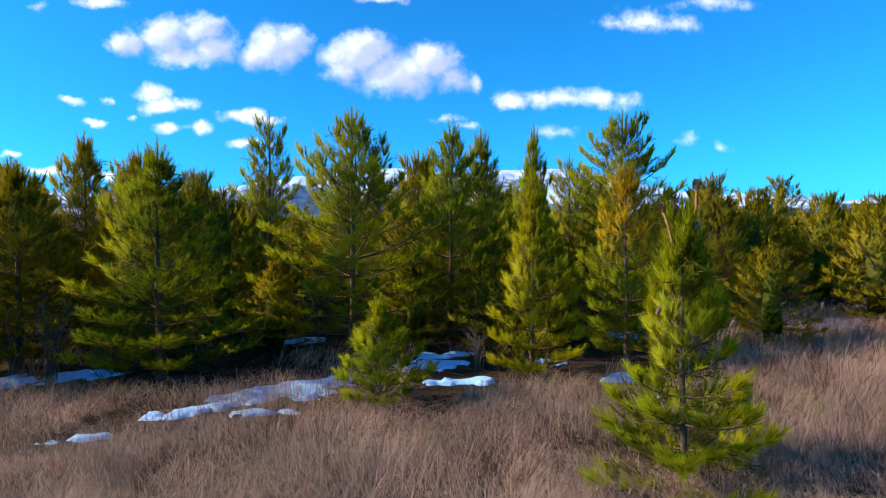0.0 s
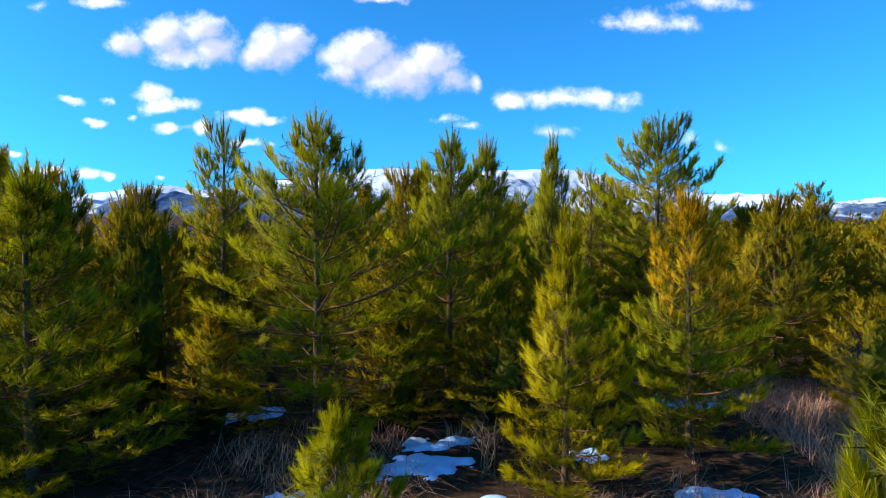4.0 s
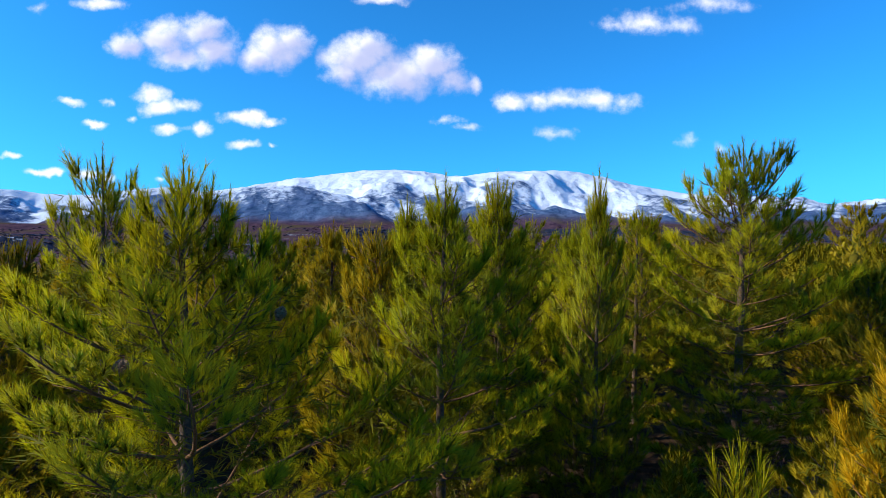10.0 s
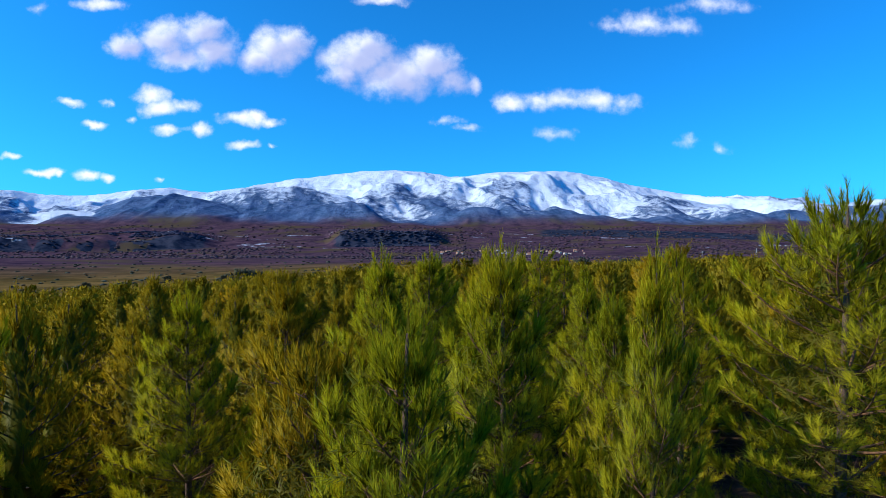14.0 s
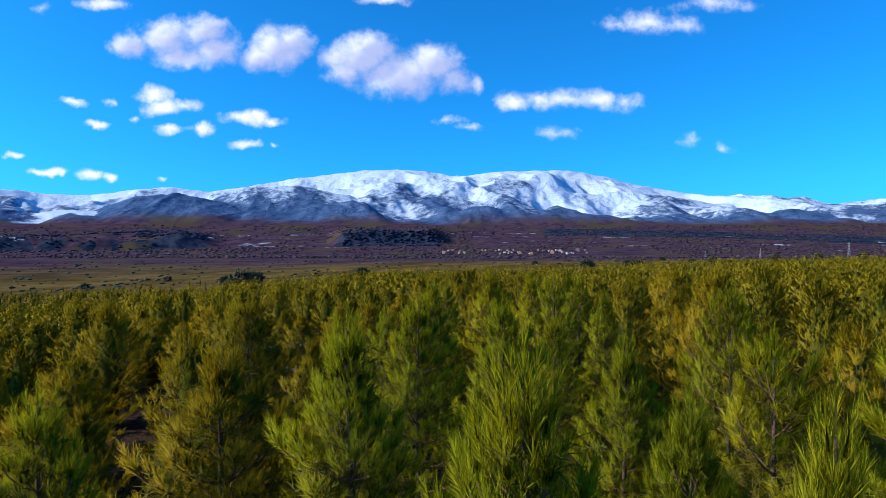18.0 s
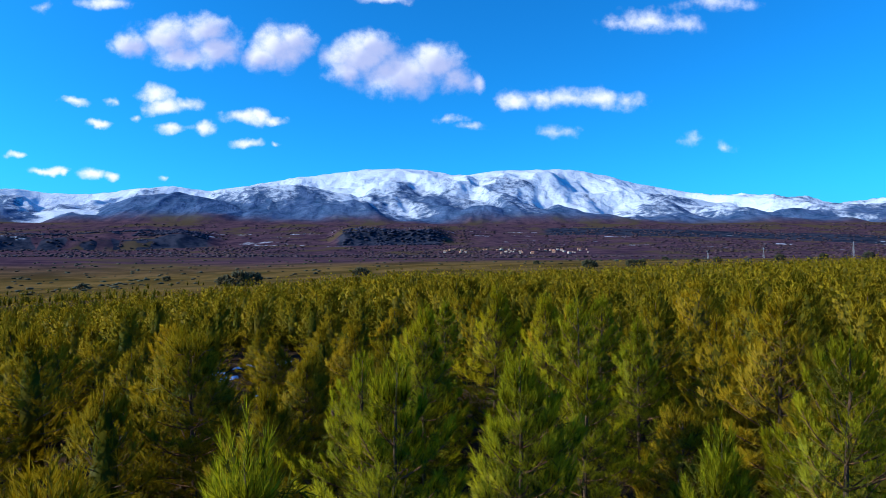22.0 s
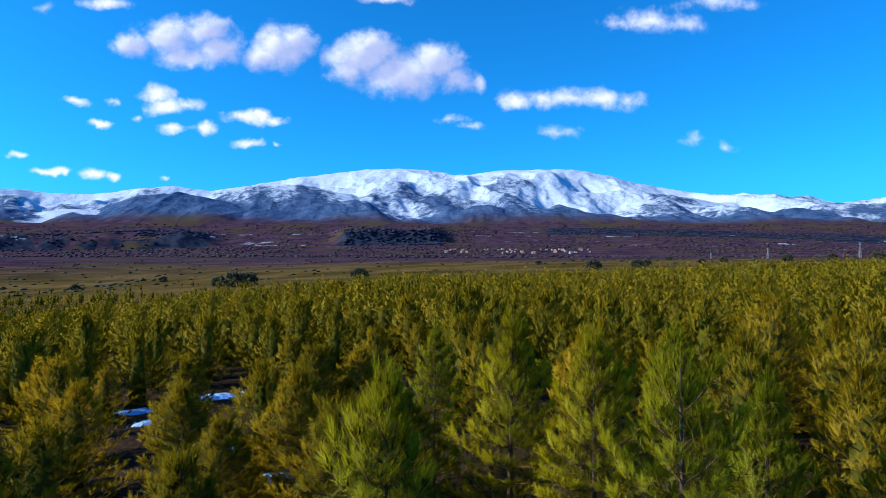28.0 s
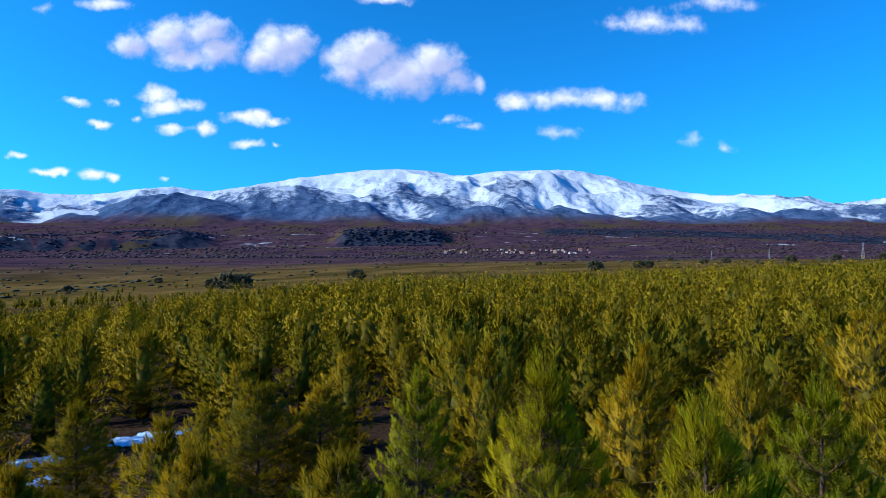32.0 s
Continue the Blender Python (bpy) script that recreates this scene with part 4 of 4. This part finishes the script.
SPACING = 2.1
rng = np.random.RandomState(5)
CLEAR = [(-6.9, 38.4, 1.2), (-7.6, 36.8, .7), (8.8, 13.4, 2.0)]
taken = list(placed)
spots = []
for iy in range(0, 78):
    for ix in range(-66, 67):
        x = ix * SPACING + (iy % 2) * SPACING / 2 + rng.uniform(-.5, .5)
        y = 11.5 + iy * SPACING * 0.9 + rng.uniform(-.5, .5)
        lot, hh, tn = rng.random(), rng.uniform(2.1, 3.5), rng.uniform(0, 6.28)
        if x < -1 and 28 < y < 44:
            hh = 2.15 + .5 * (hh - 2.1)
        if y > 44:
            hh *= np.interp(x, [-62, -30, -8], [.55, .75, 1])
        front = 11.2 + (4.2 + rng.uniform(-.6, .6) if x > 5.2 else 0) + (1.0 if x < -9 else 0)
        edge = np.interp(x, [-120, -60, -30, 0, 60, 120], [60, 82, 96, 112, 124, 128]) + 6 * (fbm(x * .05, 3.3, 3) - .5)
        if y < front or y > edge or lot < 0.07 or x > 0.80 * y + 2 or x < -0.80 * y - 5:
            continue
        if any(math.hypot(x - a, y - b) < r for a, b, r in CLEAR):
            continue
        if y < 48 and any((x - a) ** 2 + (y - b) ** 2 < 1.50 ** 2 for a, b in taken):
            continue
        if y < 25.5 and abs(x - 0.6) < 2.0:
            hh = min(hh, 3.2)
        spots.append((x, y, hh, tn))
far_bits = []
far_rng = np.random.RandomState(9)
far_stock, farther_stock = [], []
for i in range(8):
    for store, sd, tufts, count, wide, ln, rings in ((far_stock, 90, 340, 4, .044, .115, 6), (farther_stock, 110, 150, 2, .080, .15, 4)):
        form = "dome" if i % 2 else "round"
        tk, trr, lb, P, A, L, r2 = pine_plan(sd + i, 2.9, 1.04, form, .05, .5)
        rim = np.hypot(P[:, 0], P[:, 1]) / (1.04 * np.interp(P[:, 2] / 2.9, CROWN_F, CROWNS[form])) + r2.uniform(0, .45, len(P))
        pick = np.argsort(-rim)[:tufts]
        v, t = needle_tris(r2, P[pick], A[pick], L[pick] * .8, count, wide, ln)
        v2, t2 = shade_hull(2.9, 1.04, sd + i, form, .27, rings, 6, .8)
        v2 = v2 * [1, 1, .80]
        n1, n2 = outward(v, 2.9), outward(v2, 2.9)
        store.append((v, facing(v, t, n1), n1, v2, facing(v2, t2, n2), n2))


def set_far(stock, i, x, y, k, tn):
    """One tree of the far wood: its green needles and its dark, light-blocking hull."""
    wide = 1.14 * k
    c_, s_ = math.cos(tn) * wide, math.sin(tn) * wide
    z = float(ground_z(x, y))
    v, t, n1, v2, t2, n2 = stock[i]
    for w, tt, nn, bits, norms in ((v, t, n1, far_bits, far_norm), (v2, t2, n2, far_inner, inner_norm)):
        bits.append((np.column_stack([w[:, 0] * c_ - w[:, 1] * s_ + x, w[:, 0] * s_ + w[:, 1] * c_ + y, w[:, 2] * k + z]), tt))
        norms.append(np.column_stack([(nn[:, 0] * c_ - nn[:, 1] * s_) / wide, (nn[:, 0] * s_ + nn[:, 1] * c_) / wide, nn[:, 2]]))


far_inner, far_norm, inner_norm = [], [], []
for x, y, hh, tn in spots:
    reach = max(abs(x - 0.6) / 0.72, y - 24.0)
    if y < 17.5:
        hh *= 1.25
    if reach < 6.0 and y < 33:
        young.plant(rng.randint(0, 3), x, y, hh, tn, 0.02, rng.uniform(.95, 1.2) * (2.9 / hh) ** .8)
    elif reach < 13.5:
        near.plant(rng.randint(0, 6), x, y, hh, tn, 0.02, rng.uniform(.95, 1.2) * (2.9 / hh) ** .8)
    elif reach < 20:
        mid.plant(rng.randint(0, 6), x, y, hh, tn, 0.0, rng.uniform(.95, 1.2) * (2.9 / hh) ** .8)
    else:
        set_far(far_stock if reach < 50 else farther_stock, far_rng.randint(0, 8), x, y, hh / 2.9, tn)
# scattered pines on the meadow beyond the wood
for i in range(150):
    x, y = far_rng.uniform(-190, -45), far_rng.uniform(150, 235)
    if fbm(x * .03, y * .03, 3) < .5:
        continue
    set_far(farther_stock, i % 8, x, y, far_rng.uniform(.5, .9), 0.5 * i)
# a belt of young pines past a bare strip
for i in range(240):
    x, y = far_rng.uniform(-112, -26), far_rng.uniform(112, 134)
    if y < np.interp(x, [-112, -60, -26], [96, 104, 122]) + 4 or fbm(x * .06 + 7, y * .06, 3) < .42:
        continue
    set_far(farther_stock, i % 8, x, y, far_rng.uniform(.45, .8), 0.7 * i)
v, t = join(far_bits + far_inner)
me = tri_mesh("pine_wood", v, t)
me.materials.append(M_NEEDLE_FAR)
me.materials.append(M_INNER_SHADE)
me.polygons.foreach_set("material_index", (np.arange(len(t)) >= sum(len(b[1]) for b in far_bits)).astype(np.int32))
set_normals(me, v, t, np.concatenate(far_norm + inner_norm), .10)
tagged(mesh_part("pine_wood", me, M_NEEDLE_FAR), "dense green pine plantation reaching to the meadow", "pine wood", kind="stuff")

# ---------------------------------------------------------------- dry grass
gr = np.random.RandomState(3)


def grass_blades(n, x, y, lo, hi, width):
    h = gr.uniform(lo, hi, n) * (0.12 + 1.75 * fbm(x * 1.7, y * 1.7, 4))
    az = 9 * fbm(x * 1.3, y * 1.3, 2) + gr.normal(0, 1.3, n)
    lean = gr.uniform(.5, 2.6, n) * h
    dx, dy = np.cos(az) * lean + 0.10 * h, np.sin(az) * lean
    sx, sy = -np.sin(az) * width / 2, np.cos(az) * width / 2
    z = ground_z(x, y) - 0.01
    a = np.stack([x - sx, y - sy, z], 1)
    b = np.stack([x + sx, y + sy, z], 1)
    c = np.stack([x + dx * .35 + sx * .7, y + dy * .35 + sy * .7, z + h * .62], 1)
    d = np.stack([x + dx * .35 - sx * .7, y + dy * .35 - sy * .7, z + h * .62], 1)
    e = np.stack([x + dx, y + dy, z + h * (1 - .32 * lean / h)], 1)
    v = np.stack([a, b, c, d, e], 1).reshape(-1, 3)
    k = np.arange(n)[:, None] * 5
    t = np.concatenate([k + [0, 1, 2], k + [0, 2, 3], k + [3, 2, 4]])
    return v, t


n = 105000
yy = 1.6 + 8.2 * gr.random(n) ** 0.9
xx = gr.uniform(-1, 1, n) * (0.95 * yy + 1.5)
edge = np.where(xx > 4.5, 14.0, 8.4 + 1.2 * (fbm(xx * .6, xx * 0 + 1.7, 3) - .5))
keep = (yy < edge) & (fbm(xx * .8 + 4, yy * .8, 3) > .30)
xx, yy = xx[keep], yy[keep]
n2 = 16000
x2, y2 = 4.5 + np.abs(gr.normal(0, 5.5, n2)), 8 + 7.5 * gr.random(n2) ** .8 + gr.normal(0, .5, n2)
n3 = 9000
x3, y3 = gr.uniform(-9, 6, n3), gr.uniform(8.0, 11.0, n3)
k3 = fbm(x3 * .9, y3 * .9, 3) > .56
n4 = 42000
x4, y4 = gr.normal(0, 11, n4), gr.normal(1.5, 5, n4)
inside = (np.abs(x4) < .95 * y4 + 1.5) & (y4 > 1.6)
k4 = ~inside & (y4 < 8.2 + 1.5 * (fbm(x4 * .5, x4 * 0 + 4, 2) - .5)) & (gr.random(n4) < .25 + fbm(x4 * .7, y4 * .7, 3))
g4 = grass_blades(int(k4.sum()), x4[k4], y4[k4], .18, .42, 0.010)
g1 = grass_blades(len(xx), xx, yy, .18, .46, 0.0032)
g2 = grass_blades(n2, x2, y2, .25, .5, 0.008)
g3 = grass_blades(int(k3.sum()), x3[k3], y3[k3], .2, .42, 0.006)
v, t = join([g1, g2, g3, g4])
tagged(mesh_part("dry_grass", tri_mesh("dry_grass", v, t), M_GRASS), "tall dry straw-coloured winter grass", "grass", kind="stuff")

# ---------------------------------------------------------------- snow patches


def snow_patch(cx, cy, rx, ry, turn, seed):
    """A thin sheet of snow with a ragged, holed outline."""
    nx, ny = max(20, int(rx * 56)), max(16, int(ry * 76))
    lx, ly = np.meshgrid(np.linspace(-1.3, 1.3, nx), np.linspace(-1.3, 1.3, ny), indexing="ij")
    X = cx + lx * rx * math.cos(turn) - ly * ry * math.sin(turn)
    Y = cy + lx * rx * math.sin(turn) + ly * ry * math.cos(turn)
    mask = 1.0 - np.hypot(lx, ly) + 2.3 * (fbm(X * 3.2 + seed, Y * 4.2, 5, .62) - .5)
    X, Y = X + 0.02 * (fbm(X * 21, Y * 21, 2) - .5), Y + 0.02 * (fbm(X * 19 + 7, Y * 19, 2) - .5)
    Z = ground_z(X, Y) + np.clip((mask - .15) * .22, -.05, .055) + 0.035 * (fbm(X * 4, Y * 4, 4) - .5) * smooth(mask, .15, .5)
    i, j = np.meshgrid(np.arange(nx - 1), np.arange(ny - 1), indexing="ij")
    ok = (mask[:-1, :-1] > -.08) & (mask[1:, 1:] > -.08)
    p = (i * ny + j)[ok]
    T = np.concatenate([np.stack([p, p + ny, p + ny + 1], 1), np.stack([p, p + ny + 1, p + 1], 1)])
    V = np.stack([X, Y, Z], -1).reshape(-1, 3)
    used = np.unique(T)
    if len(used) < 12:
        return
    T = np.searchsorted(used, T)
    ob = mesh_part("snow_patch", tri_mesh("snow_patch", V[used], T, True), M_SHADE_BLUE_SNOW)
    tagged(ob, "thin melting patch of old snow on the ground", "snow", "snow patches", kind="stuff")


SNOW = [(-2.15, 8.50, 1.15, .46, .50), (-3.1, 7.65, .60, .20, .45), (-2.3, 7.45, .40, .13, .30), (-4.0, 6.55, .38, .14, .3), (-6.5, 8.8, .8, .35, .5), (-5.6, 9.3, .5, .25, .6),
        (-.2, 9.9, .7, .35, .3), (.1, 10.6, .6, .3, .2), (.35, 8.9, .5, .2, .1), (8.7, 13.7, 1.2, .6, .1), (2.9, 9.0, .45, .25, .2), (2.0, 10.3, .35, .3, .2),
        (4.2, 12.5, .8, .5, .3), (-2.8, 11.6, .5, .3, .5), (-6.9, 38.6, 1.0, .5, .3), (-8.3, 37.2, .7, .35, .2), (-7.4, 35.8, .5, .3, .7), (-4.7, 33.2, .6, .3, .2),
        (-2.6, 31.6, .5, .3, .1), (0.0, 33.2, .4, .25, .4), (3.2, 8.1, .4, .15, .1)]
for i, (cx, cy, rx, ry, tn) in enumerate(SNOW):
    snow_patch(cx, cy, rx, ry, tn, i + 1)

# ---------------------------------------------------------------- the plain beyond the wood
BLOB = bmesh.new()
bmesh.ops.create_icosphere(BLOB, subdivisions=1, radius=1.0)
BLOB.verts.ensure_lookup_table()
BLOB_V = np.array([tuple(q.co) for q in BLOB.verts])
BLOB_T = np.array([[q.index for q in fc.verts] for fc in BLOB.faces])
BLOB.free()

m = Mat("bare_woodland")
gi = m.node("ShaderNodeNewGeometry")
M_BAREWOOD = m.surface(m.mix(gi.outputs["Random Per Island"], (0.030, 0.017, 0.025), (0.070, 0.037, 0.046)), 0.9)


def scatter(name, material, label, category, n, seed, place):
    """Crowns of scrub and bare trees, far too many to count."""
    r = np.random.RandomState(seed)
    bits = []
    for _ in range(n):
        spot = place(r)
        if spot is None:
            continue
        x, y, sz = spot
        zz = float(far_z(np.array([x]), np.array([y]))[0][0])
        bits.append((BLOB_V * r.uniform(.6, 1.3, (len(BLOB_V), 1)) * np.array([sz * 1.7, sz * 1.7, sz * r.uniform(.4, .7)]) + np.array([x, y, zz + sz * .35]), BLOB_T))
    v, t = join(bits)
    tagged(mesh_part(name, tri_mesh(name, v, t), material), label, category, kind="stuff")


def on_plain(lo, hi, small, large, least):
    def place(r):
        d, u = lo * (hi / lo) ** r.random(), r.uniform(-.85, .85)
        x, y = u * d, d
        if fbm(x * .006 + 3, y * .003, 3) + .25 * r.random() < least:
            return None
        return x, y, r.uniform(small, large) * (1 + d / 1800)
    return place


scatter("bare_woodland", M_BAREWOOD, "purple-brown leafless winter woodland on the plain", "woodland", 9000, 21, on_plain(1050, 2900, 0.9, 2.0, .54))
scatter("oak_scrub", M_SHRUB, "dark evergreen oak scrub on the plain", "scrub", 1500, 22, on_plain(190, 2500, 0.35, 1.0, .70))


def on_scarp(r):
    u = r.uniform(-.80, -.40) if r.random() < .8 else r.uniform(-.17, .0)
    d = r.uniform(2000, 2200)
    if fbm(np.array(u * 22 + 5), np.array(d * .008), 4) < .34:
        return None
    return u * d, d, r.uniform(2.5, 6)


# leaves of the distant oaks, tinted blue to paint in the haze
m = Mat("hazy_oak_leaves")
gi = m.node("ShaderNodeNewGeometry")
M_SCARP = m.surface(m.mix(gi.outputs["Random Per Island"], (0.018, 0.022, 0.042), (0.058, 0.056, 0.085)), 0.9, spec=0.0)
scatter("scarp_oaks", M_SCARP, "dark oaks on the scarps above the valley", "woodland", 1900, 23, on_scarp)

# ---------------------------------------------------------------- village


def box(bm, x0, x1, y0, y1, z0, z1):
    vs = [bm.verts.new(p) for p in ((x0, y0, z0), (x1, y0, z0), (x1, y1, z0), (x0, y1, z0), (x0, y0, z1), (x1, y0, z1), (x1, y1, z1), (x0, y1, z1))]
    for q in ((3, 2, 1, 0), (4, 5, 6, 7), (0, 1, 5, 4), (1, 2, 6, 5), (2, 3, 7, 6), (3, 0, 4, 7)):
        bm.faces.new([vs[i] for i in q])


def village_house(w, dp, hgt, label):
    root = new("house")
    tagged(root, label, "house", "houses of the village")
    bm = bmesh.new()
    box(bm, -w / 2, w / 2, -dp / 2, dp / 2, -1.5, hgt)
    for sx in (-1, 1):
        a = [bm.verts.new(p) for p in ((sx * w / 2, -dp / 2, hgt), (sx * w / 2, dp / 2, hgt), (sx * w / 2, 0, hgt + dp * .28))]
        bm.faces.new(a if sx > 0 else a[::-1])
    part("wall", bm, M_PLASTER, root)
    bm = bmesh.new()
    e = .4
    prof = [(-dp / 2 - e, hgt - .15), (0, hgt + dp * .28 + .1), (dp / 2 + e, hgt - .15), (dp / 2 + e, hgt + .15), (0, hgt + dp * .28 + .4), (-dp / 2 - e, hgt + .15)]
    ends = [[bm.verts.new((sx * (w / 2 + e), y, z)) for y, z in prof] for sx in (-1, 1)]
    for i in range(6):
        j = (i + 1) % 6
        bm.faces.new((ends[0][i], ends[0][j], ends[1][j], ends[1][i]))
    bm.faces.new(ends[0][::-1])
    bm.faces.new(ends[1])
    roof = part("roof", bm, M_ROOF, root)
    bm = bmesh.new()
    box(bm, w * .2, w * .2 + .7, -.35, .35, hgt + dp * .2, hgt + dp * .28 + 1.2)
    part("chimney", bm, M_PLASTER, roof)
    for i in range(3):
        bm = bmesh.new()
        x = (i - 1) * w * .3
        box(bm, x - .5, x + .5, -dp / 2 - .05, -dp / 2 + .1, hgt * .45, hgt * .45 + 1.3)
        part("window", bm, M_DARKGLASS, root)
    return root


def on_far(x, y):
    return float(far_z(np.array([float(x)]), np.array([float(y)]))[0][0])


stock_h = [village_house(9, 7.5, 5.5, "pale rendered village house with a red tiled roof"), village_house(14, 9, 6.5, "long village house with ochre walls and tiled roof"),
           village_house(7, 6.5, 4.2, "small village cottage with a tiled roof")]
vr = np.random.RandomState(77)
first = [True] * 3
for i in range(46):
    g = vr.choice(3, p=[.45, .40, .15])
    u = vr.normal((.115, .205, .015)[g], (.022, .030, .015)[g])
    d = vr.uniform(1530, 1720)
    x, y = u * d, d
    k = vr.randint(0, 3)
    m4 = Matrix.LocRotScale((x, y, on_far(x, y) + 0.6), Euler((0, 0, vr.uniform(-.9, .9))), Vector((1, 1, 1)) * vr.uniform(.42, .68))
    if first[k]:
        first[k] = False
        stock_h[k].matrix_basis = m4
    else:
        copy_plain(stock_h[k], m4)

# ---------------------------------------------------------------- power line masts on the meadow


def lattice_mast(x, y, h):
    root = new("power_mast")
    tagged(root, "grey steel lattice power mast on the meadow", "mast", "power line masts")
    root.matrix_basis = pose(x, y, on_far(x, y))
    for sx in (-1, 1):
        for sy in (-1, 1):
            v, t = tube([(sx * .8, sy * .8, -.3), (sx * .35, sy * .35, h * .6), (sx * .12, sy * .12, h)], [.09, .08, .06], 4)
            mesh_part("leg", tri_mesh("leg", v, t), M_STEEL, root)
    for i in range(9):
        z0, z1 = h * i / 10, h * (i + 1) / 10
        w0, w1 = np.interp([z0, z1], [0, h * .6, h], [.8, .35, .12])
        sg = 1 if i % 2 else -1
        for p, q in (((-sg * w0, -w0, z0), (sg * w1, -w1, z1)), ((-w0, sg * w0, z0), (-w1, -sg * w1, z1))):
            v, t = tube([p, q], [.04, .04], 3)
            mesh_part("brace", tri_mesh("brace", v, t), M_STEEL, root)
    for z, w in ((h * .82, 2.2), (h * .92, 1.7)):
        v, t = tube([(-w, 0, z), (w, 0, z)], [.09, .09], 4)
        arm = mesh_part("crossarm", tri_mesh("crossarm", v, t), M_STEEL, root)
        for sx in (-1, 1):
            v, t = tube([(sx * w * .95, 0, z), (sx * w * .95, 0, z - .8)], [.07, .05], 5)
            mesh_part("insulator", tri_mesh("insulator", v, t), M_DARKGLASS, arm)


for u, d, h in ((.667, 430, 12.5), (.5245, 560, 11), (.436, 760, 11)):
    lattice_mast(u * d, d, h)

# ---------------------------------------------------------------- shrubs on the meadow


def meadow_shrub(x, y, sz, seed, label):
    r = np.random.RandomState(seed)
    root = new("shrub")
    tagged(root, label, "shrub", "shrubs of the meadow")
    root.matrix_basis = pose(x, y, on_far(x, y))
    v, t = join([tube([(0, 0, -.1), (r.normal(0, .2) * sz, r.normal(0, .2) * sz, sz * .6)], [.06 * sz, .02 * sz], 4) for _ in range(3)])
    mesh_part("stem", tri_mesh("stem", v, t, True), M_BARK, root)
    n = 260
    dirs = unit(r.normal(size=(n, 3)) + np.array([0, 0, .4]))
    P = dirs * sz * r.uniform(.35, .85, (n, 1)) * np.array([1.2, 1.2, .8]) + np.array([0, 0, sz * .6])
    v, t = tuft_cores(r, P, dirs, np.full(n, .28 * sz), .09 * sz, 3, True)
    mesh_part("foliage", tri_mesh("foliage", v, t), M_SHRUB, root)


sr = np.random.RandomState(8)
for u, d, sz in ((.232, 240, 2.6), (.30, 260, 2.2), (.315, 265, 2.0), (.405, 300, 1.7), (.44, 310, 1.9), (.54, 300, 2.2), (.61, 300, 2.0), (.68, 280, 2.2), (-.13, 210, 2.6), (-.32, 190, 3.2),
                 (-.30, 196, 2.8), (-.345, 205, 2.2), (-.58, 260, 1.8), (.36, 420, 1.8), (.15, 380, 1.8), (-.45, 330, 2.0)):
    meadow_shrub(u * d, d, sz, int(sr.randint(1, 999)), "dark rounded evergreen shrub standing on the meadow")


# ---------------------------------------------------------------- bare shrub at the wood's edge


def bare_shrub(x, y, h, seed):
    r = np.random.RandomState(seed)
    root = new("bare_shrub")
    tagged(root, "leafless dark shrub with thin upright stems in the shade", "shrub", "bare shrubs")
    root.matrix_basis = pose(x, y, float(ground_z(x, y)) - .02)
    for i in range(16):
        az, ln = r.uniform(0, 6.28), h * r.uniform(.6, 1.0)
        lean = r.uniform(.1, .45)
        q = np.linspace(0, 1, 5)
        pts = np.stack([np.cos(az) * lean * ln * q ** 1.3 + .04 * r.normal(size=5), np.sin(az) * lean * ln * q ** 1.3 + .04 * r.normal(size=5), ln * q], 1)
        bits = [tube(pts, np.linspace(.012, .003, 5), 4)]
        for j in (2, 3):
            d2 = unit(r.normal(size=3) * np.array([1, 1, .3]) + np.array([0, 0, .8]))
            bits.append(tube([pts[j], pts[j] + d2 * .3 * h * r.uniform(.5, 1)], [.005, .002], 3))
        v, t = join(bits)
        mesh_part("stem", tri_mesh("stem", v, t, True), M_TWIGS_BARE, root)


bare_shrub(-5.9, 8.9, 1.5, 1)
bare_shrub(-6.6, 9.1, 1.3, 2)
bare_shrub(.6, 9.6, .8, 3)
